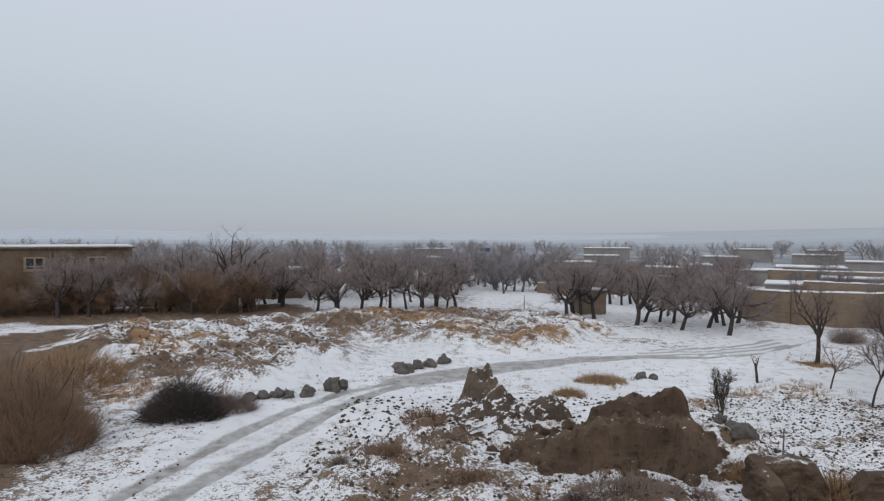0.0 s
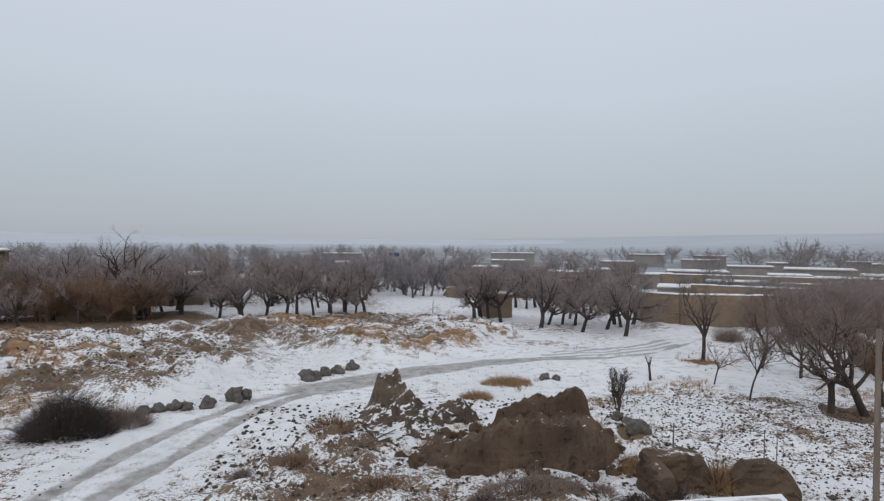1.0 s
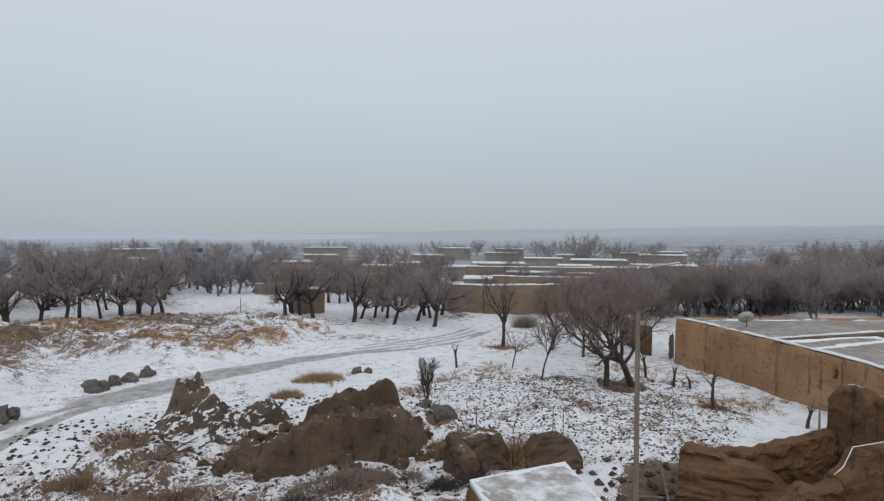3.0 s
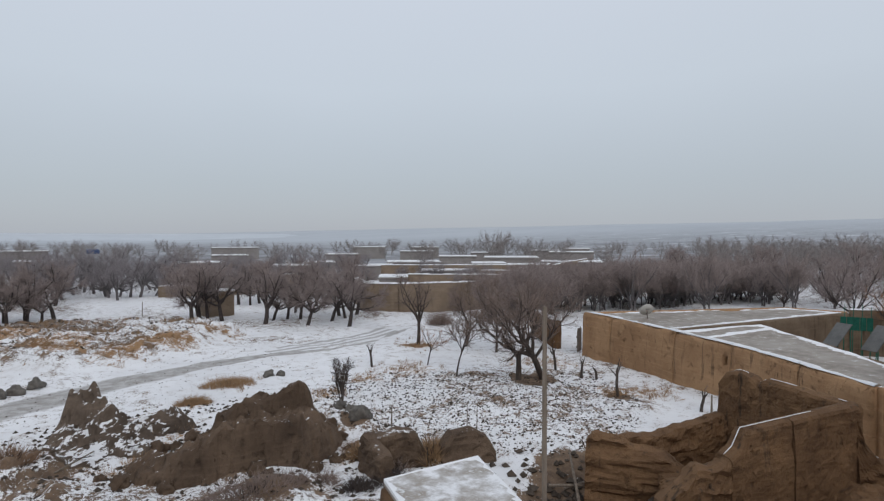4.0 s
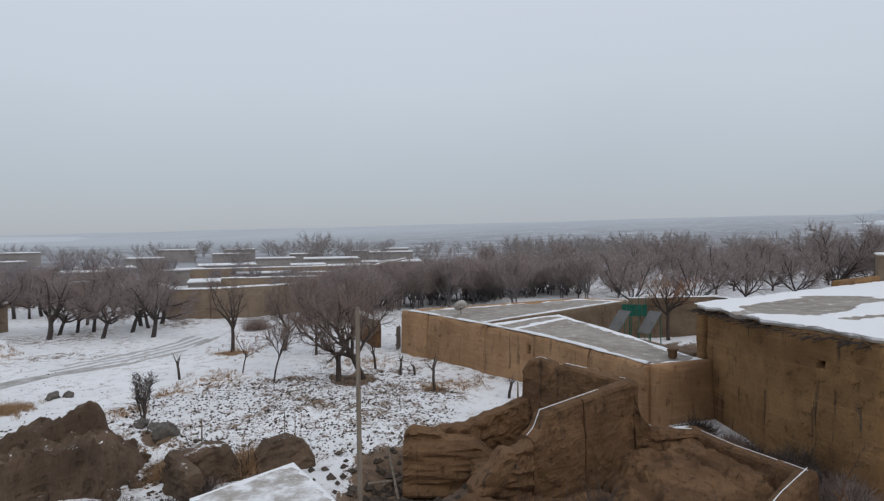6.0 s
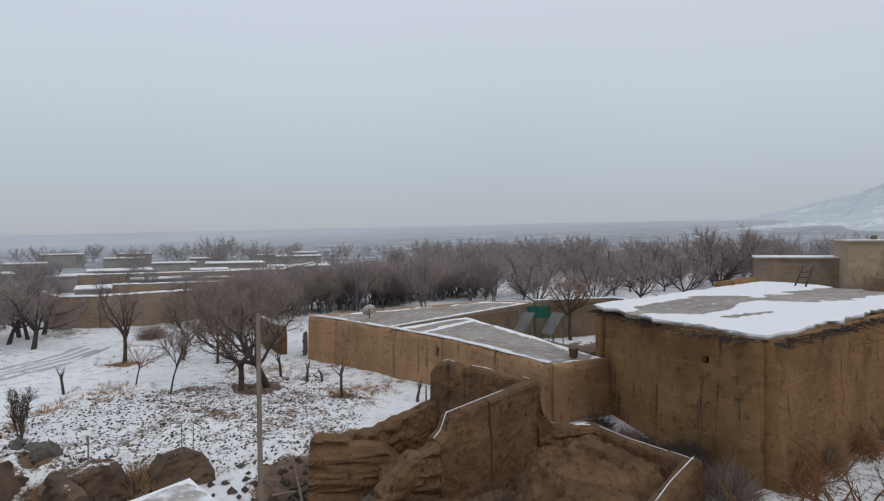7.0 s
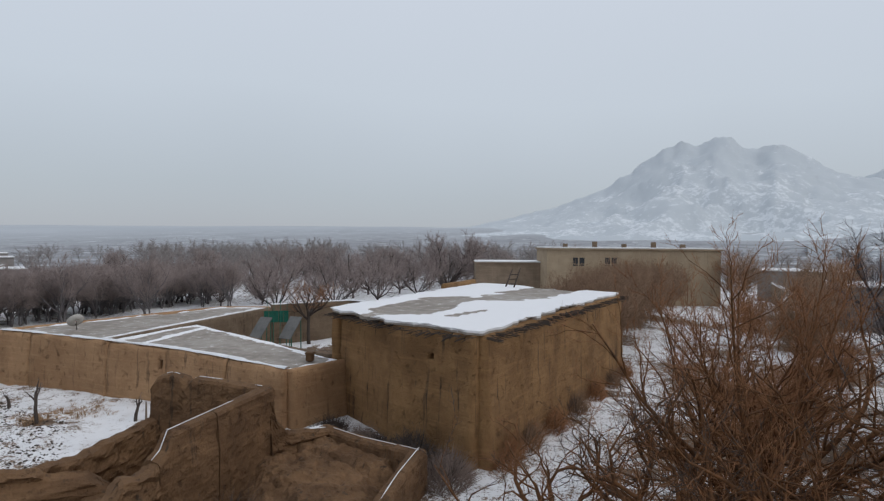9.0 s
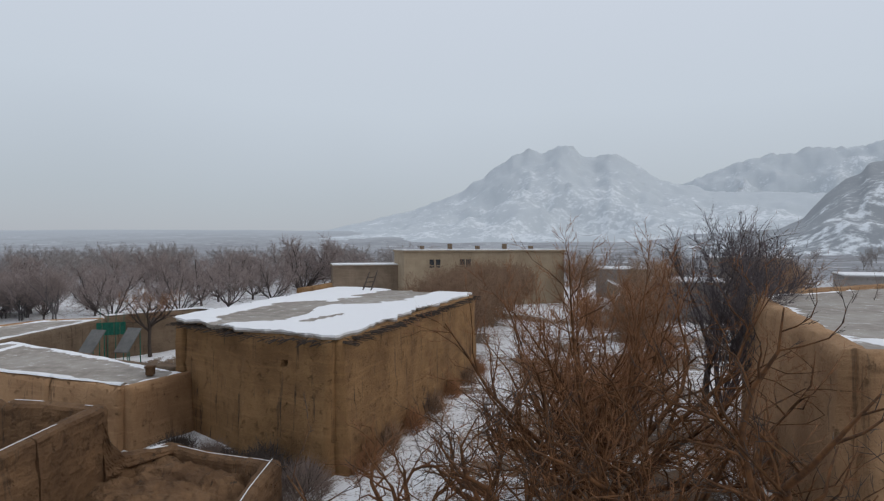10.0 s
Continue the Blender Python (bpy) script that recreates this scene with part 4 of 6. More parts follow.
# roofless ruin
ruin = empty("ruined_mud_walls", 17, 9, 0, "crumbling roofless mud walls with eroded tops", "ruin")
R_WALLS = [
    ((18.75, 12.0), (17.95, 8.1), [(0, 2.35), (0.06, 2.68), (0.16, 2.78), (0.28, 2.70), (0.34, 2.52), (0.40, 2.72), (0.7, 2.70), (1, 2.62)], 0.5, 0.07),
    ((18.1, 8.0), (15.6, 8.45), [(0, 2.62), (1, 2.5)], 0.5, 0.07),
    ((15.6, 8.45), (13.9, 9.0), [(0, 2.5), (0.75, 2.35), (0.85, 1.95), (1, 1.75)], 0.5, 0.08),
    ((13.95, 8.95), (12.7, 9.9), [(0, 1.75), (0.25, 1.5), (0.5, 1.55), (0.65, 1.2), (1, 0.6)], 0.55, 0.14),
    ((14.5, 12.7), (18.6, 11.9), [(0, 1.15), (0.3, 1.05), (0.5, 1.2), (1, 1.3)], 0.5, 0.09),
    ((13.3, 12.8), (14.7, 10.9), [(0, 1.2), (0.12, 1.48), (0.4, 1.45), (0.5, 1.25), (0.85, 1.2), (1, 0.9)], 0.65, 0.12),
    ((14.6, 11.0), (13.3, 9.6), [(0, 0.9), (0.3, 0.55), (0.7, 0.7), (1, 0.9)], 0.6, 0.14),
    ((18.0, 8.0), (19.7, 6.6), [(0, 2.3), (0.12, 1.6), (0.3, 1.1), (1, 1.0)], 0.5, 0.10),
    ((19.7, 6.7), (18.2, 4.0), [(0, 1.0), (0.5, 0.95), (1, 1.0)], 0.45, 0.08),
    ((18.3, 4.1), (17.3, 3.2), [(0, 1.0), (1, 1.2)], 0.45, 0.07),
    ((17.5, 3.25), (13.2, 3.8), [(0, 1.2), (0.4, 1.1), (0.7, 0.9), (1, 0.55)], 0.45, 0.08),
]
for i, (a, b, tops, th, lumpy) in enumerate(R_WALLS):
    wall_mesh("wall", a, b, tops, th, MAT_RUIN, ruin, rough=lumpy * 1.15, seed=40 + i, batter=0.15, ragged=0.0 if i in (0, 1, 2, 8, 9, 10) else 0.16, cell=0.08, crumble=0.04 if i in (0, 1, 2, 8, 9, 10) else 0.2)
    if i in (0, 1, 2, 7, 8, 9, 10):
        snow_cap(a, b, tops, {7: 0.35}.get(i, 0.03), ruin, seed=60 + i, cover=0.6, lift=0.052, thick=0.012)
mound("fallen_earth", ruin, [
    [(17.6, 6.9, 0.75, 0.7, 1.0), (16.2, 5.4, 0.6, 0.9, 1.0), (14.6, 5.2, 0.35, 0.8, 1.0)],
    [(18.9, 6.6, 0.85, 0.4, 0.7), (17.9, 4.6, 0.7, 0.4, 0.8)],
], MAT_RUIN, 311, cell=0.1, rugged=0.2)
mound("fallen_earth", ruin, [
    [(15.8, 10.8, 0.3, 0.7, 0.8), (17.2, 10.4, 0.4, 0.7, 0.8)],
    [(12.4, 9.4, 0.45, 0.3, 0.8), (13.2, 8.2, 0.5, 0.3, 0.7), (15.0, 7.7, 0.3, 0.2, 0.6)],
], MAT_RUIN, 331, cell=0.1, rugged=0.26)
# remains of a mud hut: a lumpy broken wall face
hut = empty("collapsed_mud_hut", 6.5, 21, 0, "broken brown stump of a collapsed mud hut", "ruin")
mound("wall", hut, [
    [(2.9, 20.1, 0.45, 0.2, 0.7), (3.6, 19.3, 0.75, 0.35, 0.5), (4.5, 18.9, 1.05, 0.45, 0.25), (5.3, 18.9, 1.32, 0.5, 0.22), (6.7, 19.0, 1.3, 0.5, 0.22), (7.6, 19.5, 1.0, 0.4, 0.4), (8.2, 20.2, 0.6, 0.3, 0.6)],
], MAT_HEAP, 201, warp=0.3, rugged=0.34)
mound("wall", hut, [
    [(5.4, 20.9, 1.1, 0.3, 0.5), (6.2, 20.8, 1.3, 0.3, 0.4), (6.9, 20.7, 1.45, 0.25, 0.4), (7.4, 20.6, 1.65, 0.12, 0.4), (7.8, 20.5, 1.55, 0.12, 0.4), (8.3, 20.6, 0.6, 0.2, 0.5)],
    [(5.6, 19.8, 0.85, 0.6, 0.5), (7.0, 20.0, 0.95, 0.6, 0.5)],
], MAT_HEAP, 233, warp=0.3, rugged=0.34)
debris = empty("debris_heap", 2, 23, 0, "pointed heap of broken mud and stones flecked with snow", "rubble heap")
mound("rubble", debris, [
    [(1.35, 23.7, 0.8, 0.2, 0.7), (1.55, 23.5, 1.75, 0.1, 0.55), (2.0, 23.0, 0.95, 0.2, 0.7), (2.6, 22.5, 0.45, 0.2, 0.7)],
    [(1.4, 23.2, 0.8, 0.3, 0.8), (1.2, 22.2, 0.4, 0.3, 0.8)],
    [(3.4, 23.6, 0.5, 0.2, 0.6), (4.1, 23.4, 0.6, 0.2, 0.6)],
], MAT_DEBRIS, 261, rugged=0.42)
# stub of a garden wall
stub = empty("wall_stub", 10, 16.5, 0, "rounded stub of an eroded mud wall", "wall")
wall_mesh("wall", (8.5, 15.9), (8.6, 17.3), [(0, 0.7), (1, 1.05)], 0.5, MAT_HEAP, stub, rough=0.14, seed=70, cell=0.11)
wall_mesh("wall", (8.5, 17.2), (10.2, 16.7), [(0, 0.95), (0.35, 1.0), (0.55, 1.1), (0.85, 1.0), (1, 0.5)], 0.8, MAT_HEAP, stub, rough=0.16, seed=71, cell=0.11)
wall_mesh("wall", (10.7, 16.5), (12.3, 15.9), [(0, 0.5), (0.2, 0.9), (0.6, 0.95), (0.9, 0.65), (1, 0.3)], 0.8, MAT_HEAP, stub, rough=0.16, seed=72, cell=0.11)

# outhouse with a flat concrete-like roof just below the camera
out = empty("outhouse", 6, 9, 0, "small mud outhouse with a pale snowy flat roof", "shed")
O = [(5.75, 10.65), (5.1, 8.0), (6.9, 7.6), (7.85, 10.7)]
for i in range(4):
    wall_mesh("wall", O[i], O[(i + 1) % 4], flat(2.25), 0.35, MAT_RUIN, out, rough=0.05, seed=80 + i)
roof_sheet("roof", O, [2.36] * 4, out, edge=0.05, seed=87, cell=0.12, overhang=0.12, thick=0.1, depth=0.03, base=0.46, label="pale flat roof thinly dusted with snow")

pole = empty("wooden_pole", 7.2, 7.95, 0, "tall thin weathered wooden pole", "pole")
bm = bmesh.new()
bmesh.ops.create_cone(bm, cap_ends=True, segments=10, radius1=0.05, radius2=0.036, depth=5.85, matrix=pose(0, 0, 2.92))
for v in bm.verts:
    v.co.x += 0.02 * math.sin(v.co.z)
part("shaft", bm, MAT_WOOD, pole, smooth_faces=True)

# house the camera stands on
own = empty("corner_house", -1, -1, 0, "plain mud house with a flat roof", "house")
H0 = [(-6, 2.4), (-6, -6), (2.4, -6), (2.4, 2.4)]
for i in range(4):
    wall_mesh("wall", H0[i], H0[(i + 1) % 4], flat(5.2), 0.4, MAT_MUD, own, seed=90 + i, cell=0.5)
roof_sheet("roof", H0, [5.25] * 4, own, edge=0.8, seed=95, cell=0.6)

# house across the lane
lanehouse = empty("lane_house", 25, -15, 0, "tall mud house beside the lane with a snowy roof", "house")
LH = [(10.9, -8.2), (23.8, -14.05), (30, -27), (9.0, -20)]
order = [LH[1], LH[0], LH[3], LH[2]]
for i in range(4):
    wall_mesh("wall", order[i], order[(i + 1) % 4], flat(5.12), 0.6, MAT_MUD_LIGHT, lanehouse, rough=0.08, seed=100 + i, batter=0.12, cell=0.22, ragged=0.03)
roof_sheet("roof", order, [4.96] * 4, lanehouse, edge=0.4, seed=105, base=0.3, depth=0.07, label="grey mud roof half covered in snow", blobs=[(17, -14.5, 5, 1.5, -25, -1), (12.2, -10.2, 0.8, 0.5, 10, 1)])



def settle(*things):
    """Parts built in world places stay there under their thing."""
    for ob in things:
        for c in ob.children:
            c.matrix_parent_inverse = ob.matrix_basis.inverted()


for thing in (stub, ruin):
    for c in thing.children:
        c.data.polygons.foreach_set("use_smooth", [False] * len(c.data.polygons))
settle(tall, low, ruin, hut, debris, stub, out, own, lanehouse)


# ---------------------------------------------------------------- bare trees
class Wood:
    def __init__(self):
        self.v, self.f = [], []

    def tube(self, pts, radii, sides):
        base = len(self.v)
        for i, p in enumerate(pts):
            d = (pts[min(i + 1, len(pts) - 1)] - pts[max(i - 1, 0)]).normalized()
            u = d.orthogonal().normalized()
            w = d.cross(u)
            for k in range(sides):
                t = 2 * math.pi * k / sides
                self.v.append(tuple(p + (u * math.cos(t) + w * math.sin(t)) * radii[i]))
        for i in range(len(pts) - 1):
            for k in range(sides):
                a, b = base + i * sides + k, base + i * sides + (k + 1) % sides
                self.f.append((a, b, b + sides, a + sides))
        self.f.append(tuple(base + (len(pts) - 1) * sides + k for k in range(sides)))

    def spike(self, p, d, length, r, rng, simple=True):
        u = d.orthogonal().normalized()
        w = d.cross(u)
        base = len(self.v)
        for k in range(3):
            t = 2.0944 * k + rng.random()
            self.v.append(tuple(p + (u * math.cos(t) + w * math.sin(t)) * r))
        if simple:
            self.v.append(tuple(p + d * length + Vector((rng.gauss(0, 1), rng.gauss(0, 1), 0.8 + rng.gauss(0, 1))) * (length * 0.07)))
            for k in range(3):
                self.f.append((base + k, base + (k + 1) % 3, base + 3))
            return
        mid = p + d * (length * 0.5) + Vector((rng.gauss(0, 1), rng.gauss(0, 1), rng.gauss(0, 1))) * (length * 0.05)
        for k in range(3):
            t = 2.0944 * k
            self.v.append(tuple(mid + (u * math.cos(t) + w * math.sin(t)) * r * 0.75))
        self.v.append(tuple(p + d * length + Vector((0, 0, length * 0.06))))
        for k in range(3):
            j = (k + 1) % 3
            self.f.append((base + k, base + j, base + 3 + j, base + 3 + k))
            self.f.append((base + 3 + k, base + 3 + j, base + 6))


def tilt_from(d, angle, around, rng):
    u = d.orthogonal().normalized()
    w = d.cross(u)
    side = u * math.cos(around) + w * math.sin(around)
    return (d * math.cos(angle) + side * math.sin(angle)).normalized()


def limb_path(p, d, length, n, wander, lift, rng, curl=0.0):
    pts = [p.copy()]
    side, phase = tilt_from(d, 1.57, rng.random() * 6.283, rng), rng.random() * 6.283
    for i in range(n):
        d = d + side * (curl * math.sin(phase + i * 1.1))
        d = (d + Vector((rng.gauss(0, wander), rng.gauss(0, wander), rng.gauss(0, wander) + lift))).normalized()
        p = p + d * (length / n)
        pts.append(p.copy())
    return pts


def tree_meshes(seed, tall_m, trunk_m, r0, limbs, spread, subs, twigs, twig_m, lift=0.10, wander=0.13, twig_r=0.010, stems=1, lean=0.1, sub_m=0.5, limb_sides=5, simple=True, curl=0.0):
    rng = random.Random(seed)
    wood, fuzz = Wood(), Wood()
    for s in range(stems):
        a0 = rng.random() * 6.28
        d0 = tilt_from(Vector((0, 0, 1)), lean * (0.5 + rng.random()) * (2.2 if stems > 1 else 1), a0, rng)
        p0 = Vector((math.cos(a0), math.sin(a0), 0)) * (0.12 * (stems > 1) * stems ** 0.5)
        p0.z = -0.25
        tr = limb_path(p0, d0, trunk_m + 0.25, 5, 0.07, 0.03, rng)
        wood.tube(tr, [r0 * (1.35 if i == 0 else 1.0 - 0.06 * i) for i in range(6)], 8)
        end, ed = tr[-1], (tr[-1] - tr[-2]).normalized()
        for k in range(limbs):
            around = 6.283 * (k + rng.uniform(-0.3, 0.3)) / limbs
            ang = radians(spread) * rng.uniform(0.55, 1.15)
            length = (tall_m - trunk_m) * rng.uniform(0.72, 1.0)
            path = limb_path(end - ed * rng.uniform(0, 0.3) * trunk_m, tilt_from(ed, ang, around, rng), length, 7, wander, lift, rng, curl)
            rl = r0 * rng.uniform(0.5, 0.68)
            wood.tube(path, [rl * (1 - 0.125 * i) for i in range(8)], limb_sides)
            for j in range(subs):
                f = 0.22 + 0.75 * (j + rng.random()) / subs
                i = min(int(f * 7), 6)
                q = path[i].lerp(path[i + 1], f * 7 - i)
                dd = (path[i + 1] - path[i]).normalized()
                sd = tilt_from(dd, radians(rng.uniform(28, 62)), rng.random() * 6.283, rng)
                sl = length * sub_m * rng.uniform(0.55, 1.0) * (1.1 - 0.5 * f)
                sp = limb_path(q, sd, sl, 4, wander * 1.2, lift, rng, curl * 1.3)
                rs = max(0.010, rl * (1 - 0.8 * f) * 0.6)
                wood.tube(sp, [rs * (1 - 0.2 * m) for m in range(5)], 4)
                for t in range(twigs):
                    g = 0.1 + 0.9 * (t + rng.random()) / twigs
                    m = min(int(g * 4), 3)
                    tq = sp[m].lerp(sp[m + 1], min(g * 4 - m, 1))
                    td = tilt_from((sp[m + 1] - sp[m]).normalized(), radians(rng.uniform(15, 65)), rng.random() * 6.283, rng)
                    td = (td + Vector((0, 0, 0.25))).normalized()
                    tl = twig_m * rng.uniform(0.5, 1.15)
                    fuzz.spike(tq, td, tl, twig_r * rng.uniform(0.7, 1.2), rng, simple)
                    for e in range(2):
                        fuzz.spike(tq + td * tl * rng.uniform(0.2, 0.75), tilt_from(td, radians(rng.uniform(20, 50)), rng.random() * 6.283, rng), tl * rng.uniform(0.35, 0.7), twig_r * 0.75, rng, simple)
    return wood, fuzz


def make_tree(name, x, y, label, category, bark, twig, group="", turn=0.0, size=1.0, z=None, **kw):
    wood, fuzz = tree_meshes(**kw)
    ob = empty(name, x, y, hz(x, y) if z is None else z, label, category, group, turn=turn)
    ob.scale = (size,) * 3
    mesh_ob("trunk", wood.v, wood.f, bark, ob)
    mesh_ob("crown", fuzz.v, fuzz.f, twig, ob)
    return ob


def place(src, x, y, size, turn, label=""):
    ob = copy_thing(src, pose(x, y, hz(x, y), 0, 0, turn))
    ob.scale = (size * src.scale[0],) * 3
    if label:
        ob["label"] = label
    return ob


rng = random.Random(12)
ORCHARD = "orchard trees"


def orchard_tree(x, y, bark, twig, label, **kw):
    return make_tree("orchard_tree", x, y, label, "tree", bark, twig, ORCHARD, lift=0.05, twig_r=0.014, curl=0.12, **kw)


OLD = "bare dark-trunked orchard tree in snow"
HAZY = "hazy bare orchard tree behind the front rows"
orchard_kinds = [
    orchard_tree(-10.3, 61.3, MAT_BARK_ORCHARD, MAT_TWIG_ORCHARD, OLD, seed=1, tall_m=5.0, trunk_m=1.5, r0=0.19, limbs=5, spread=56, subs=10, twigs=14, twig_m=0.8),
    orchard_tree(20.6, 48.2, MAT_BARK_ORCHARD, MAT_TWIG_ORCHARD, OLD, seed=2, tall_m=4.9, trunk_m=1.4, r0=0.17, limbs=5, spread=62, subs=10, twigs=14, twig_m=0.75, lean=0.22, wander=0.19),
    orchard_tree(11.9, 55.6, MAT_BARK_ORCHARD, MAT_TWIG_ORCHARD, OLD, seed=3, tall_m=5.2, trunk_m=1.2, r0=0.15, limbs=4, spread=54, subs=9, twigs=13, twig_m=0.85, stems=2),
    orchard_tree(-13.1, 66.4, MAT_BARK_ORCHARD, MAT_TWIG_ORCHARD, OLD, seed=4, tall_m=4.7, trunk_m=1.6, r0=0.17, limbs=6, spread=66, subs=10, twigs=13, twig_m=0.75, lean=0.22, wander=0.22),
    orchard_tree(-4.9, 59.9, MAT_BARK_ORCHARD, MAT_TWIG_ORCHARD, OLD, seed=5, tall_m=5.6, trunk_m=2.0, r0=0.16, limbs=5, spread=48, subs=11, twigs=13, twig_m=0.8, wander=0.17),
]
# rows further back, in the bark and twigs coloured with haze
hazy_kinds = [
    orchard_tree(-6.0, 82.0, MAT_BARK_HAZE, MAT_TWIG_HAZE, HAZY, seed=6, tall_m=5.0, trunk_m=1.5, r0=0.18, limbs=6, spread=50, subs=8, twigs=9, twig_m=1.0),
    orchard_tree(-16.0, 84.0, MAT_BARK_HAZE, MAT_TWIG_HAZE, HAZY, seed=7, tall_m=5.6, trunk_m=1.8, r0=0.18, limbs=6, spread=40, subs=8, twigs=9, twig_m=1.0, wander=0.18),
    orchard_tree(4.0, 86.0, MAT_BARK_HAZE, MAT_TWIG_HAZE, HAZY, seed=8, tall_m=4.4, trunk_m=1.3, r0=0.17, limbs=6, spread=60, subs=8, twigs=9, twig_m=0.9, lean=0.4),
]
ORCHARD_AT = [(-11.6, 58.6), (-9.4, 57.4), (-7.8, 59.5), (-5.7, 58.0), (-3.3, 59.4), (-1.7, 59.4), (0.5, 60.0), (10.3, 51.4), (13.1, 53.3), (15.4, 49.2), (16.4, 50.4), (18.8, 50.4), (18.0, 46.9), (22.2, 48.8), (23.9, 50.3), (20.4, 44.2), (-8.0, 67.5), (-3.2, 66.5), (1.5, 63.0), (-15.6, 60.8), (-17.6, 57.2), (-22.0, 55.2), (-26.0, 56.6), (-30.0, 53.0), (-34.0, 55.0), (-24.5, 51.0)]
for x, y in ORCHARD_AT:
    place(rng.choice(orchard_kinds), x, y, rng.uniform(0.8, 1.08), rng.uniform(0, 360))


def scatter_trees(kinds, n, b0, b1, d0, d1, s0, s1):
    """n trees between two bearings and two ranges, clear of walls and the open plateau."""
    count = 0
    while count < n:
        a, d = radians(rng.uniform(b0, b1)), math.sqrt(rng.uniform(d0 * d0, d1 * d1))
        x, y = math.sin(a) * d, math.cos(a) * d
        count += 1
        if inside(x, y, PLATEAU) or seg_dist(np.array([x]), np.array([y]), FAR_TRACK)[0] < 2.0 or (x < -33 and 48 < y < 66):
            continue
        place(rng.choice(kinds), x, y, rng.uniform(s0, s1), rng.uniform(0, 360))


scatter_trees(orchard_kinds, 60, -38, 3, 61, 78, 0.8, 1.12)
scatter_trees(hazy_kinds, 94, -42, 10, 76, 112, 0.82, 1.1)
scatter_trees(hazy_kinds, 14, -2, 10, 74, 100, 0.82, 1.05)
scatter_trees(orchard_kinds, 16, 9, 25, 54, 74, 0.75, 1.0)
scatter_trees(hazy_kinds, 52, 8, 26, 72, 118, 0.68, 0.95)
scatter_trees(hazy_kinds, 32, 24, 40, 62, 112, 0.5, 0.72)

THICKET = "pollarded trees behind the compound"
thicket_kinds = [
    make_tree("pollard_tree", 46, 38, "dense bare brown pollard with upright shoots", "tree", MAT_BARK_HAZE, MAT_TWIG_ORCHARD, THICKET, seed=21, tall_m=5.6, trunk_m=1.1, r0=0.12, limbs=6, spread=36, subs=10, twigs=10, twig_m=1.1, lift=0.10, stems=2, sub_m=0.45, twig_r=0.015),
    make_tree("pollard_tree", 51, 34, "dense bare brown pollard with upright shoots", "tree", MAT_BARK_HAZE, MAT_TWIG_ORCHARD, THICKET, seed=22, tall_m=5.3, trunk_m=0.9, r0=0.10, limbs=5, spread=38, subs=9, twigs=9, twig_m=1.05, lift=0.10, stems=3, sub_m=0.45, twig_r=0.015),
    make_tree("pollard_tree", 58, 30, "dense bare brown pollard with upright shoots", "tree", MAT_BARK_HAZE, MAT_TWIG_ORCHARD, THICKET, seed=23, tall_m=5.0, trunk_m=1.0, r0=0.10, limbs=6, spread=34, subs=10, twigs=9, twig_m=1.1, lift=0.12, stems=2, sub_m=0.45, twig_r=0.015),
]
for i in range(120):
    f = rng.random()
    # a belt from the orchard's edge round the back of the compound
    bx, by = np.interp(f, [0, 0.3, 0.65, 1], [31, 45, 56, 66]), np.interp(f, [0, 0.3, 0.65, 1], [40, 42, 40, 34])
    k = rng.uniform(-2.5, 9)
    place(rng.choice(thicket_kinds), bx + 0.75 * k, by + 0.65 * k, rng.uniform(0.66, 0.84), rng.uniform(0, 360))

SINGLE = "single trees east of the compound"
broad = make_tree("spreading_tree", 86, 12, "broad bare tree with dense brown twigs", "tree", MAT_BARK_ORCHARD, MAT_TWIG_ORCHARD, SINGLE, seed=31, tall_m=9.0, trunk_m=1.0, r0=0.22, limbs=11, spread=64, subs=16, twigs=20, twig_m=1.1, sub_m=0.55, lift=0.07, twig_r=0.02)
small = make_tree("spreading_tree", 64, 29.2, "small bare tree with open crown in snow", "tree", MAT_BARK_ORCHARD, MAT_TWIG_ORCHARD, SINGLE, seed=32, tall_m=4.8, trunk_m=0.5, r0=0.12, limbs=8, spread=58, subs=10, twigs=9, twig_m=0.85, lift=0.07, twig_r=0.014)
for x, y, s in ((66, 24.6, 0.75), (73, 26, 0.95), (79, 21.5, 1.25), (70.5, 33, 1.0), (62, 33, 0.8), (84, 26, 1.1), (96, 20, 1.2), (58, 25, 1.05), (62, 20.5, 1.15), (70, 18, 1.2), (76, 14.5, 1.2), (82, 18, 1.3), (88, 22, 1.3), (94, 14, 1.3), (70, 40, 1.2), (78, 34, 1.2), (86, 36, 1.3), (66, 30, 1.1), (74, 22, 1.25), (91, 9, 1.2), (100, 13, 1.3)):
    place(small, x, y, s, rng.uniform(0, 360))
for x, y, s in ((92, 31, 0.75), (100, 22, 0.7), (105, 40, 0.75), (112, 8, 0.75), (96, 5, 0.62), (120, 30, 0.7), (118, 52, 0.75), (104, 60, 0.7), (90, 66, 0.65), (125, -8, 0.8)):
    place(broad, x, y, s, rng.uniform(0, 360))
tallt = make_tree("spreading_tree", -19.0, 60.5, "tall bare tree standing above the orchard", "tree", MAT_BARK_ORCHARD, MAT_TWIG_ORCHARD, SINGLE, seed=33, tall_m=9.2, trunk_m=3.0, r0=0.24, limbs=6, spread=36, subs=9, twigs=7, twig_m=0.9, wander=0.2)
for x, y, s in ((-27.5, 69, 0.78), (-42, 60, 0.85), (-38, 66, 0.8)):
    place(tallt, x, y, s, rng.uniform(0, 360))

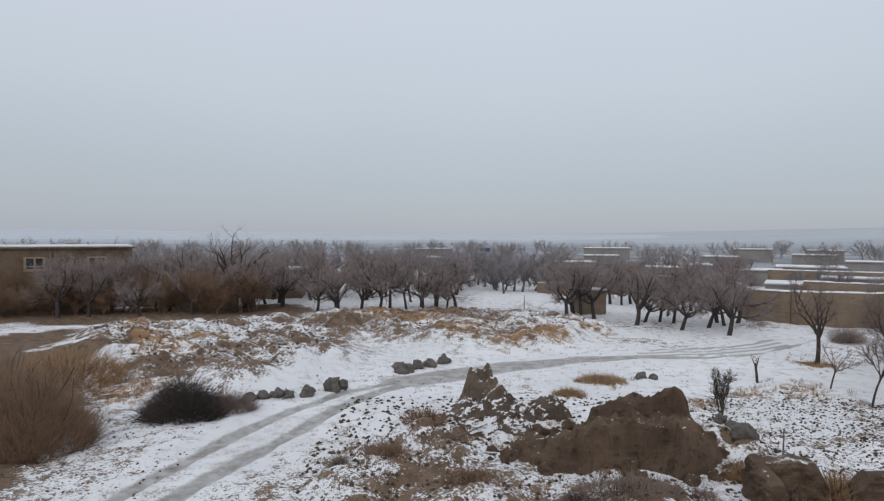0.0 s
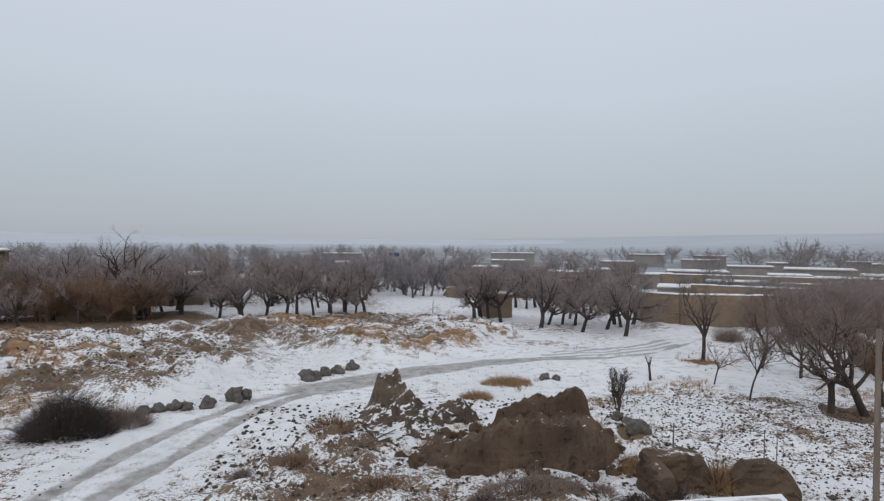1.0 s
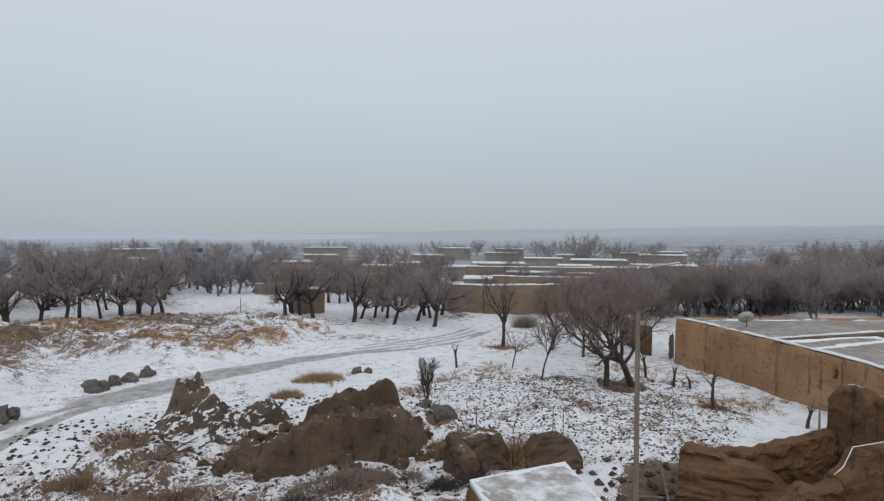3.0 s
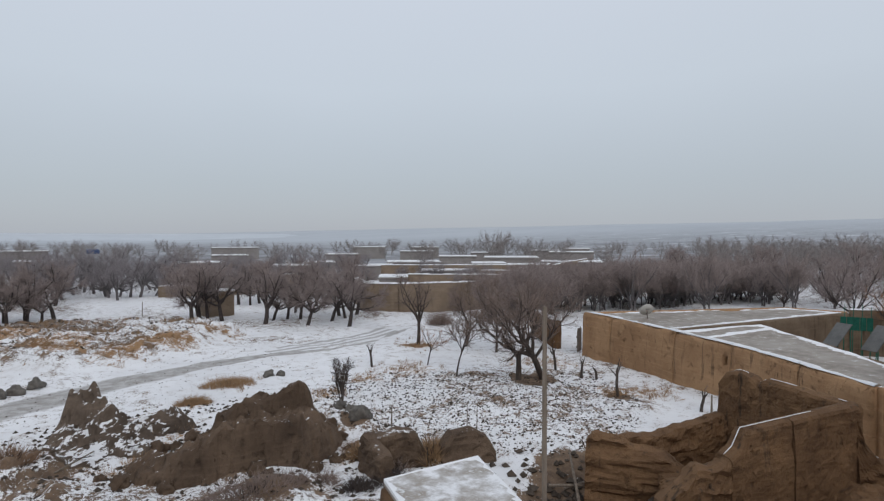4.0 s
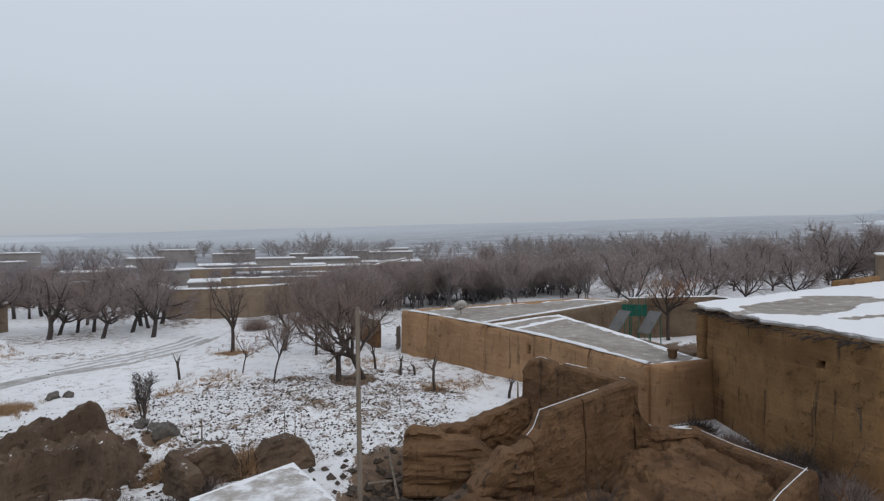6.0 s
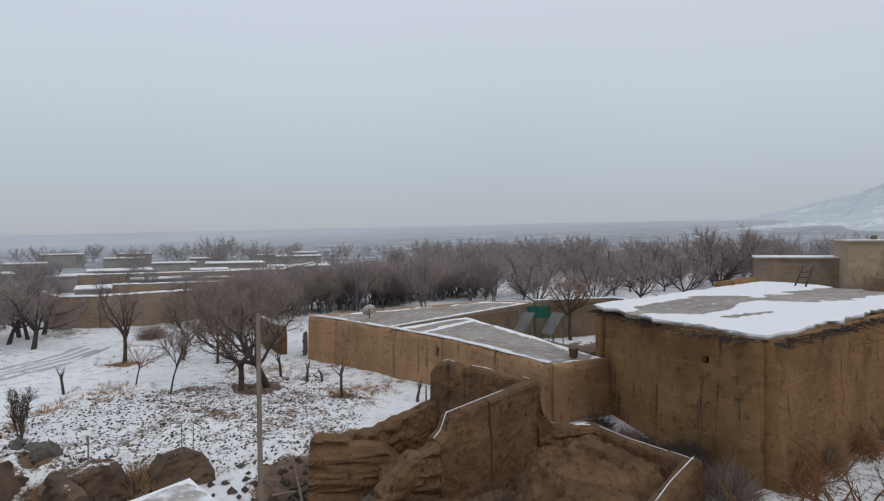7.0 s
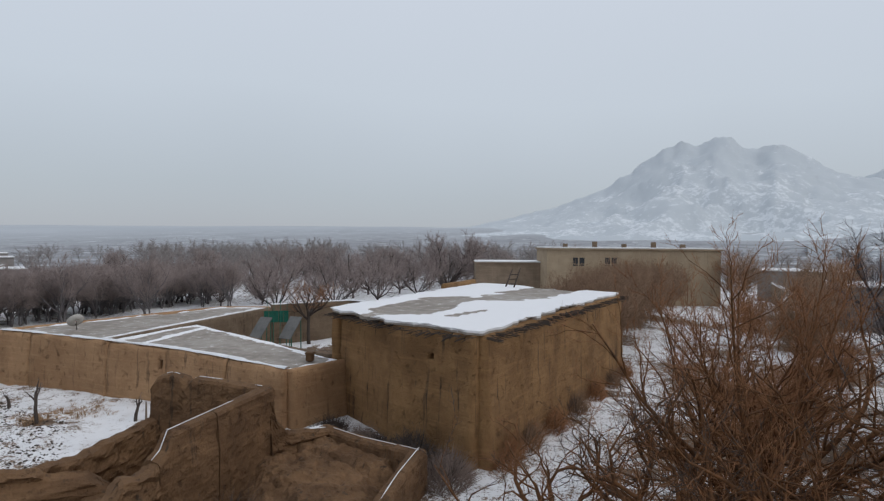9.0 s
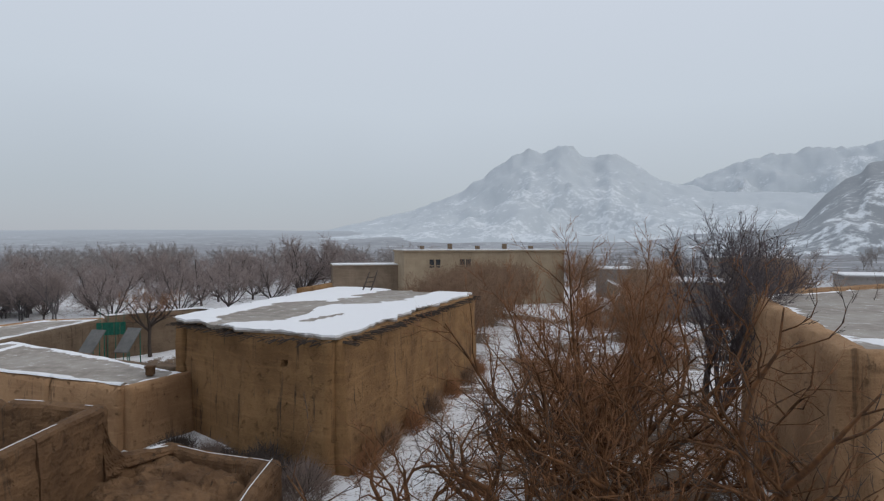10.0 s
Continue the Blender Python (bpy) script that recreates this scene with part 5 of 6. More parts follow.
FAR = "far trees round the village"
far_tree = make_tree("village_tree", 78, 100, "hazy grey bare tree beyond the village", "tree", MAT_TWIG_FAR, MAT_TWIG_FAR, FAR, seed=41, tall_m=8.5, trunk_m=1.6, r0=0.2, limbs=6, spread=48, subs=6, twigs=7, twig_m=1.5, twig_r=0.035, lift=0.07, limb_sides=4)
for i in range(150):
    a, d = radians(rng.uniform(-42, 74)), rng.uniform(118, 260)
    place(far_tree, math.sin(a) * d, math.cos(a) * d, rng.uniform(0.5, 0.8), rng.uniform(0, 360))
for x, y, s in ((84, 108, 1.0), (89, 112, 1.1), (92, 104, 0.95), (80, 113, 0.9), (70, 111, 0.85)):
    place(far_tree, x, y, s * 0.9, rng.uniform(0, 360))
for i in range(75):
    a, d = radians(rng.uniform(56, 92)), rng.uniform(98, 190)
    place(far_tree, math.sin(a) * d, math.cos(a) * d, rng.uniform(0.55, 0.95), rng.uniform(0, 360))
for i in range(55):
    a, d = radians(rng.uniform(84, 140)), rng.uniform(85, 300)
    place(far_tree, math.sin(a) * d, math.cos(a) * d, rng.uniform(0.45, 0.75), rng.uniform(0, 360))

# the garden's own trees
make_tree("garden_tree", 20.95, 22.9, "dark bare tree with dense crown in the garden", "tree", MAT_BARK, MAT_TWIG, seed=51, tall_m=6.0, trunk_m=1.9, r0=0.17, limbs=6, spread=48, subs=12, twigs=12, twig_m=0.75, lean=0.5, turn=70, wander=0.17)
make_tree("garden_tree", 19.55, 23.2, "dark forked bare tree in the garden", "tree", MAT_BARK, MAT_TWIG, seed=52, tall_m=4.0, trunk_m=1.3, r0=0.15, limbs=4, spread=44, subs=8, twigs=8, twig_m=0.6, lean=0.15, wander=0.2)
make_tree("garden_tree", 20.9, 34.8, "bare tree with upright limbs beside the field", "tree", MAT_BARK, MAT_TWIG, seed=53, tall_m=5.2, trunk_m=1.7, r0=0.13, limbs=5, spread=30, subs=9, twigs=9, twig_m=0.6)
make_tree("young_tree", 17.6, 25.6, "thin young tree with a fine round crown", "tree", MAT_BARK, MAT_TWIG, seed=54, tall_m=3.3, trunk_m=1.6, r0=0.045, limbs=6, spread=46, subs=8, twigs=8, twig_m=0.5, lean=0.03)
make_tree("young_tree", 17.9, 28.8, "thin young tree with a fine round crown", "tree", MAT_BARK, MAT_TWIG_RED, seed=55, tall_m=2.4, trunk_m=1.0, r0=0.04, limbs=4, spread=40, subs=5, twigs=4, twig_m=0.35, lean=0.05)
make_tree("young_tree", 23.1, 32.5, "slender bare tree with dense crown", "tree", MAT_BARK, MAT_TWIG, seed=56, tall_m=4.9, trunk_m=1.5, r0=0.08, limbs=6, spread=55, subs=11, twigs=13, twig_m=0.7)
make_tree("young_tree", 23.6, 30.0, "slender bare tree with dense crown", "tree", MAT_BARK, MAT_TWIG, seed=57, tall_m=4.8, trunk_m=1.2, r0=0.09, limbs=6, spread=60, subs=11, twigs=13, twig_m=0.7)
make_tree("young_tree", 24.8, 28.6, "slender bare tree with dense crown", "tree", MAT_BARK, MAT_TWIG, seed=58, tall_m=5.0, trunk_m=1.2, r0=0.09, limbs=6, spread=55, subs=11, twigs=13, twig_m=0.7)
for x, y, h, s in ((15.1, 29.8, 1.55, 61), (21.1, 18.4, 1.9, 62), (22.4, 21.8, 1.2, 63), (22.2, 15.2, 1.0, 64), (22.7, 23.9, 1.7, 65), (22.8, 21.2, 0.7, 67)):
    wood, fuzz = tree_meshes(seed=s, tall_m=h, trunk_m=h * 0.6, r0=0.075, limbs=3, spread=32, subs=2, twigs=1, twig_m=0.2)
    ob = empty("pruned_trunk", x, y, hz(x, y), "short dark pruned tree trunk in snow", "tree", "pruned trunks")
    mesh_ob("trunk", wood.v, wood.f, MAT_BARK, ob)
    mesh_ob("crown", fuzz.v, fuzz.f, MAT_TWIG, ob)
make_tree("dead_shrub", 10.75, 24.5, "narrow dark dead shrub", "shrub", MAT_BARK, MAT_BARK, seed=66, tall_m=1.75, trunk_m=0.1, r0=0.035, stems=4, limbs=4, spread=6, subs=7, twigs=5, twig_m=0.2, sub_m=0.22, lift=0.14)

make_tree("courtyard_tree", 41.0, 15.3, "small reddish bare tree by the courtyard wall", "tree", MAT_BARK, MAT_TWIG_RED, seed=59, tall_m=4.9, trunk_m=2.2, r0=0.13, limbs=8, spread=52, subs=7, twigs=5, twig_m=0.7)

# trees along the lane
make_tree("lane_tree", 14.2, -5.2, "large rust-brown bare tree with dense twigs", "tree", MAT_LICHEN, MAT_TWIG_RED, seed=71, tall_m=7.4, trunk_m=1.0, r0=0.16, limbs=9, spread=52, subs=13, twigs=7, twig_m=0.55, lift=0.07, wander=0.16, curl=0.4, stems=2, twig_r=0.006, sub_m=0.5, simple=False, limb_sides=6)
make_tree("lane_tree", 16.4, -5.0, "upright rust-brown bare tree over the lane", "tree", MAT_LICHEN, MAT_TWIG_RED, seed=72, tall_m=7.2, trunk_m=1.0, r0=0.12, limbs=7, spread=28, subs=11, twigs=9, twig_m=0.7, lift=0.12, wander=0.15, stems=2, twig_r=0.008, sub_m=0.4, simple=False)
make_tree("lane_tree", 8.6, -5.6, "gnarled bare tree with lichen-grey limbs", "tree", MAT_LICHEN, MAT_BARK, seed=73, simple=False, tall_m=7.4, trunk_m=2.6, r0=0.15, limbs=6, spread=55, subs=8, twigs=4, twig_m=0.45, wander=0.16, curl=0.5, lift=0.12, twig_r=0.007, limb_sides=6)
for x, y, h, s, rusty in ((10.6, -1.4, 5.6, 74, 0), (9.6, -3.2, 5.8, 79, 1), (12.2, -2.6, 5.6, 84, 1), (14.6, -2.6, 4.8, 80, 0), (11.4, -4.6, 6.0, 85, 0), (17.6, -4.0, 4.8, 87, 1), (10.8, -6.4, 6.0, 86, 1), (12.6, -0.6, 4.2, 89, 1)):
    make_tree("lane_tree", x, y, "gnarled bare tree with curling twigs", "tree", MAT_LICHEN, MAT_TWIG_RED if rusty else MAT_BARK, seed=s, tall_m=h, trunk_m=1.4, r0=0.13, limbs=6, spread=74, subs=9, twigs=5, twig_m=0.45, wander=0.16, curl=0.55, lift=0.06, twig_r=0.006, simple=False, limb_sides=6, sub_m=0.6)
make_tree("lane_tree", 23.6, -12.4, "dark bare tree with dense upright twigs", "tree", MAT_DUSK, MAT_DUSK, seed=75, tall_m=7.6, trunk_m=0.7, r0=0.08, limbs=8, spread=24, subs=15, twigs=15, twig_m=0.8, lift=0.14, stems=2, twig_r=0.011)
make_tree("lane_tree", 25.5, -13.0, "open-crowned bare tree beside the lane", "tree", MAT_BARK, MAT_TWIG, seed=76, tall_m=8.8, trunk_m=2.4, r0=0.16, limbs=6, spread=44, subs=9, twigs=6, twig_m=0.7, wander=0.2)
lane_kinds = [make_tree("lane_shrub", 19.0, -6.2, "rusty bare shrub beside the lane", "shrub", MAT_TWIG_RED, MAT_TWIG_RED, "lane shrubs", seed=77, tall_m=3.4, trunk_m=0.4, r0=0.05, limbs=6, spread=40, subs=10, twigs=9, twig_m=0.7, stems=3, twig_r=0.008),
              make_tree("lane_shrub", 42, -3.0, "brown bare shrub beside the lane", "shrub", MAT_BUSH, MAT_BUSH, "lane shrubs", seed=78, tall_m=5.0, trunk_m=0.5, r0=0.05, limbs=6, spread=36, subs=9, twigs=9, twig_m=1.0, stems=3, twig_r=0.014)]
for x, y, k, s in ((16.6, -9.3, 0, 0.7), (22.5, -8.4, 0, 0.7), (27.0, -10.6, 0, 0.7), (31, -13.5, 0, 0.8), (37.6, -3.0, 1, 0.85), (40.2, -4.2, 1, 0.9), (43.0, -4.9, 1, 0.95), (47.6, -6.4, 1, 0.95), (52.2, -8.2, 1, 1.0), (57.0, -9.9, 1, 1.0), (63, -12.2, 1, 1.0), (67, -14, 1, 1.0), (44.5, -2.2, 1, 0.9), (50.5, -4.2, 1, 1.0), (57, -5.6, 1, 1.0), (64, -8.5, 1, 1.0), (45.5, -4.6, 1, 1.0), (50, -6.8, 1, 1.05), (54.5, -7.6, 1, 1.1), (60, -9.5, 1, 1.1), (36, -14.5, 1, 0.9), (42, -17, 1, 1.0), (49, -20, 1, 1.05), (47, -15, 0, 1.0), (56, -24, 1, 1.1), (64, -28, 1, 1.2), (38, -24, 1, 1.2), (46, -30, 1, 1.2), (56, -36, 1, 1.2), (72, -22, 1, 1.2), (68, -40, 1, 1.1)):
    place(lane_kinds[k], x, y, s, rng.uniform(0, 360))

for i in range(26):
    f = (i + rng.random()) / 26
    place(lane_kinds[1], -44 + 27 * f, 53.5 + 5.0 * f + rng.uniform(-2.5, 1.0), rng.uniform(0.5, 0.85), rng.uniform(0, 360), "brown bare shrub before a long mud wall")


# ---------------------------------------------------------------- bushes, brushwood and dry grass
def dome_bush(name, x, y, rx, ry, h, n, mat, label, seed, lean=0.5, length=(0.6, 1.3), r=0.009):
    rng = random.Random(seed)
    fuzz = Wood()
    for i in range(n):
        a, q = rng.random() * 6.283, math.sqrt(rng.random())
        px, py = math.cos(a) * q * rx * 0.9, math.sin(a) * q * ry * 0.9
        hh = h * (1 - q ** 2.2) * rng.uniform(0.0, 0.85)
        d = Vector((math.cos(a) * q * lean + rng.gauss(0, 0.35), math.sin(a) * q * lean + rng.gauss(0, 0.35), rng.uniform(0.25, 1.0))).normalized()
        fuzz.spike(Vector((px, py, hh - 0.05)), d, rng.uniform(*length), r * rng.uniform(0.7, 1.4), rng)
    stems = Wood()
    for i in range(26):
        a = rng.random() * 6.283
        d = tilt_from(Vector((0, 0, 1)), rng.uniform(0.1, 0.9), a, rng)
        pts = limb_path(Vector((math.cos(a) * rx * 0.3 * rng.random(), math.sin(a) * ry * 0.3 * rng.random(), -0.1)), d, h * rng.uniform(0.8, 1.15), 5, 0.15, 0.05, rng)
        stems.tube(pts, [0.028 - 0.004 * k for k in range(6)], 4)
    ob = empty(name, x, y, hz(x, y), label, "bush")
    mesh_ob("stem", stems.v, stems.f, MAT_BARK, ob)
    mesh_ob("crown", fuzz.v, fuzz.f, mat, ob)
    return ob


dome_bush("willow_bush", -13.9, 20.9, 2.5, 1.9, 2.7, 5200, MAT_BUSH, "large rust-brown leafless bush on bare soil", 1)
dome_bush("willow_bush", -17.0, 23.5, 2.8, 2.4, 2.9, 4200, MAT_BUSH, "large rust-brown leafless bush on bare soil", 2)
dome_bush("willow_bush", -17.5, 29.5, 3.2, 2.2, 1.5, 2600, MAT_STRAW, "low straw-coloured thicket of dry stalks", 3)
dome_bush("brush_pile", -9.9, 24.3, 1.5, 1.2, 1.6, 4600, MAT_BARK_ORCHARD, "heap of dark cut brushwood on snow", 4, lean=1.2, length=(0.4, 0.9))
dome_bush("brush_pile", -8.4, 24.9, 1.1, 0.7, 0.65, 1500, MAT_TWIG, "low heap of brown cut brushwood on snow", 5, lean=1.2, length=(0.3, 0.7))
dome_bush("dry_bush", 9.0, 18.3, 0.6, 0.5, 0.45, 700, MAT_STRAW, "small tuft of tawny dry weeds", 6, length=(0.2, 0.5))
dome_bush("dry_bush", 10.4, 16.6, 0.5, 0.4, 0.9, 700, MAT_STRAW, "small tuft of tawny dry weeds", 7, length=(0.3, 0.6))
dome_bush("dry_bush", 7.7, 30.2, 1.3, 0.8, 0.35, 1300, MAT_STRAW, "low patch of tawny dry weeds in snow", 8, length=(0.2, 0.45))
dome_bush("dry_bush", 5.6, 27.2, 0.7, 0.5, 0.3, 700, MAT_STRAW, "low patch of tawny dry weeds in snow", 9, length=(0.2, 0.4))
dome_bush("dry_bush", -0.5, 21.4, 0.8, 0.6, 0.45, 500, MAT_BUSH, "tangle of rusty dry stalks on rubble", 10, length=(0.25, 0.5))
dome_bush("dry_bush", -1.5, 18.6, 0.7, 0.5, 0.35, 420, MAT_BUSH, "tangle of rusty dry stalks on rubble", 11, length=(0.2, 0.45))
dome_bush("dry_bush", 0.9, 17.0, 0.9, 0.5, 0.3, 450, MAT_BUSH, "tangle of rusty dry stalks on rubble", 12, length=(0.2, 0.45))
dome_bush("dry_bush", 5.0, 16.4, 1.5, 0.6, 0.3, 700, MAT_TWIG, "tangle of brown dry stalks on rubble", 13, length=(0.2, 0.5))
dome_bush("dry_bush", 27.0, 41.5, 1.0, 0.8, 0.8, 700, MAT_TWIG, "low leafless bush in the snow field", 14)
dome_bush("dry_bush", 19.6, 3.9, 1.5, 0.9, 0.9, 1600, MAT_BARK, "dark tangle of twigs below the house wall", 15, length=(0.3, 0.7))
dome_bush("dry_bush", 18.3, 2.6, 1.2, 0.8, 0.8, 1300, MAT_TWIG, "dark tangle of twigs below the house wall", 16, length=(0.3, 0.7))

for i, (x, y) in enumerate(((20.4, 1.0), (22.2, 0.3), (24.4, -0.6), (27.0, -1.6), (29.6, -2.6), (32.4, -3.7), (34.6, -4.5))):
    dome_bush("dry_bush", x, y, 1.3, 0.55, 0.7, 900, MAT_BUSH if i % 2 else MAT_TWIG_RED, "rusty dead brush along the foot of the house wall", 40 + i, length=(0.3, 0.8))
for i, (x, y) in enumerate(((21.0, 6.0), (20.3, 5.2), (21.9, 7.3))):
    dome_bush("dry_bush", x, y, 0.9, 0.6, 0.55, 700, MAT_BARK if i else MAT_TWIG, "dark tangle of twigs in the house corner", 80 + i, length=(0.25, 0.6))
for i, (x, y) in enumerate(((12.9, 7.3), (13.7, 7.0), (12.2, 7.9), (14.6, 7.2))):
    dome_bush("weed_stalks", x, y, 0.5, 0.35, 0.6, 60, MAT_BARK, "sparse tall dark weed stalks before the ruin", 60 + i, lean=0.2, length=(0.6, 1.4), r=0.012)
fr = random.Random(77)
for i in range(14):
    x, y = fr.uniform(-3.2, 9.5), fr.uniform(15.6, 19.0)
    if 2.0 < x < 8.8 and y > 17.6:
        continue
    dome_bush("dry_bush", x, y, fr.uniform(0.3, 0.7), fr.uniform(0.25, 0.5), fr.uniform(0.15, 0.4), 260, fr.choice((MAT_BUSH, MAT_TWIG, MAT_BARK_ORCHARD)), "low tangle of dead weeds in rubble", 100 + i, length=(0.15, 0.4), r=0.008)


def scatter(name, spots, mat, label, category, maker):
    v, f = [], []
    for s in spots:
        maker(v, f, *s)
    ob = mesh_ob(name, v, f, mat, smooth_faces=False)
    return tagged(ob, label, category, kind="stuff")


OCTA = [(1, 0, 0), (0, 1, 0), (-1, 0, 0), (0, -1, 0), (0, 0, 1), (0, 0, -1)]
OCTF = [(0, 1, 4), (1, 2, 4), (2, 3, 4), (3, 0, 4), (1, 0, 5), (2, 1, 5), (3, 2, 5), (0, 3, 5)]


def clod(v, f, x, y, r, rng):
    k, t = len(v), rng.random() * 6.28
    z = hz(x, y)
    for ax, ay, az in OCTA:
        q = r * rng.uniform(0.6, 1.3)
        v.append((x + (ax * math.cos(t) - ay * math.sin(t)) * q, y + (ax * math.sin(t) + ay * math.cos(t)) * q, z + az * q * 0.7 + r * 0.15))
    f.extend(tuple(k + i for i in face) for face in OCTF)


def tuft(v, f, x, y, r, rng):
    z = hz(x, y)
    for i in range(16):
        a, q = rng.random() * 6.28, r * rng.random()
        px, py = x + math.cos(a) * q, y + math.sin(a) * q
        h, l, b = r * rng.uniform(0.6, 1.4), r * rng.uniform(0.1, 0.7), rng.random() * 6.28
        k = len(v)
        v.extend([(px - 0.008, py, z - 0.03), (px + 0.008, py + 0.006, z - 0.03), (px, py - 0.008, z - 0.03), (px + math.cos(b) * l, py + math.sin(b) * l, z + h)])
        f.extend([(k, k + 1, k + 3), (k + 1, k + 2, k + 3), (k + 2, k, k + 3)])


def in_poly(poly, rng):
    while True:
        x, y = rng.uniform(min(p[0] for p in poly), max(p[0] for p in poly)), rng.uniform(min(p[1] for p in poly), max(p[1] for p in poly))
        if inside(x, y, poly):
            return x, y


rng = random.Random(33)
spots = [(*in_poly(GARDEN, rng), rng.uniform(0.022, 0.065), rng) for i in range(3400)]
scatter("garden_clods", spots, MAT_CLOD, "dark frozen clods poking through garden snow", "soil", clod)
spots = [(*in_poly(LEFT_HEAP, rng), rng.uniform(0.04, 0.11), rng) for i in range(1500)]
spots += [(*in_poly(PLATEAU, rng), rng.uniform(0.04, 0.12), rng) for i in range(700)]
spots += [(rng.uniform(-4, 11), rng.uniform(15, 27), rng.uniform(0.03, 0.11), rng) for i in range(1500)]
spots += [(rng.uniform(-16, -8), rng.uniform(15, 33), rng.uniform(0.02, 0.06), rng) for i in range(700)]
spots += [(rng.gauss(13.3, 1.6), rng.gauss(12.6, 1.1), rng.uniform(0.06, 0.2), rng) for i in range(260)]
spots += [(rng.uniform(-8, 12), rng.uniform(26, 40), rng.uniform(0.015, 0.05), rng) for i in range(500)]
scatter("rubble", spots, MAT_CLOD, "loose dark clods and stones on snow", "rubble", clod)
spots = []
for cx, cy, r in STRAWS:
    for i in range(int(26 * r)):
        spots.append((rng.gauss(cx, r * 0.42), rng.gauss(cy, r * 0.42), rng.uniform(0.10, 0.26), rng))
spots += [(*in_poly(PLATEAU, rng), rng.uniform(0.1, 0.22), rng) for i in range(420)]
spots += [(*in_poly(LEFT_HEAP, rng), rng.uniform(0.1, 0.2), rng) for i in range(120)]
scatter("dry_grass", spots, MAT_STRAW, "tawny dry grass tufts through the snow", "grass", tuft)


def boulder(x, y, r, seed, label, squash=0.75, mat=None):
    rng = random.Random(seed)
    bm = bmesh.new()
    bmesh.ops.create_icosphere(bm, subdivisions=3, radius=1.0)
    for v in bm.verts:
        n = noise.noise(v.co * 1.3 + Vector((seed * 3.7, 0, 0))) * 0.6 - abs(noise.noise(v.co * 2.6 + Vector((0, seed, 0)))) * 0.5 + noise.noise(v.co * 6.0) * 0.08
        v.co *= 1 + n
        v.co = Vector((v.co.x * r, v.co.y * r * 0.85, max(v.co.z, -0.6) * r * squash))
    ob = part("boulder", bm, mat or MAT_ROCK, smooth_faces=True)
    ob.matrix_basis = pose(x, y, hz(x, y) + r * squash * 0.35, 0, 0, rng.uniform(0, 360))
    return tagged(ob, label, "rock", "boulders by the track")


for i, (x, y, r) in enumerate(((-1.9, 31.9, 0.55), (-1.2, 32.8, 0.42), (-0.6, 33.4, 0.40), (0.15, 34.1, 0.42), (-5.8, 27.4, 0.42), (-4.9, 28.4, 0.55), (-4.5, 28.6, 0.4), (-6.5, 27.0, 0.30), (-7.0, 26.9, 0.36), (-7.5, 26.6, 0.3), (-8.0, 26.4, 0.33), (10.1, 21.7, 0.36), (10.0, 20.7, 0.42), (9.9, 22.3, 0.28), (9.9, 30.9, 0.32), (10.4, 30.7, 0.24))):
    boulder(x, y, r, i, "dark weathered boulder half sunk in snow")

# posts and stalks
for x, y, h, r in ((10.9, 20.0, 0.95, 0.035), (12.6, 17.7, 1.3, 0.02), (12.95, 17.6, 1.2, 0.02), (7.6, 57.3, 1.5, 0.05), (22.3, 14.8, 0.7, 0.05)):
    p = empty("wooden_post", x, y, hz(x, y), "thin grey wooden post in snow", "post", "garden posts")
    spike_rows("shaft", [((0, 0, -0.2), (0.03, 0.02, h), r)], MAT_WOOD, p, sides=7)

# fallen beams in the hollow
for i, (a, b) in enumerate((((12.4, 12.2, 0.0), (13.4, 13.6, 0.75)), ((13.0, 13.4, -0.1), (14.6, 12.4, 0.35)), ((12.2, 13.2, 0.25), (13.9, 12.1, 0.1)), ((14.0, 11.8, 0.0), (14.5, 13.2, 0.5)))):
    beam = empty("fallen_beam", a[0], a[1], 0, "fallen grey roof beam in rubble", "beam", "fallen beams")
    spike_rows("beam", [((0, 0, a[2] - 0.25), (b[0] - a[0], b[1] - a[1], b[2] - 0.1), 0.05)], MAT_WOOD, beam, sides=6)
for x, y, s in ((13.9, 4.6, 1), (14.5, 5.3, 2), (13.2, 6.0, 3), (15.0, 6.2, 4)):
    boulder(x, y, 0.3, 50 + s, "snow-covered lump of fallen mud wall", 0.6, MAT_SNOW)


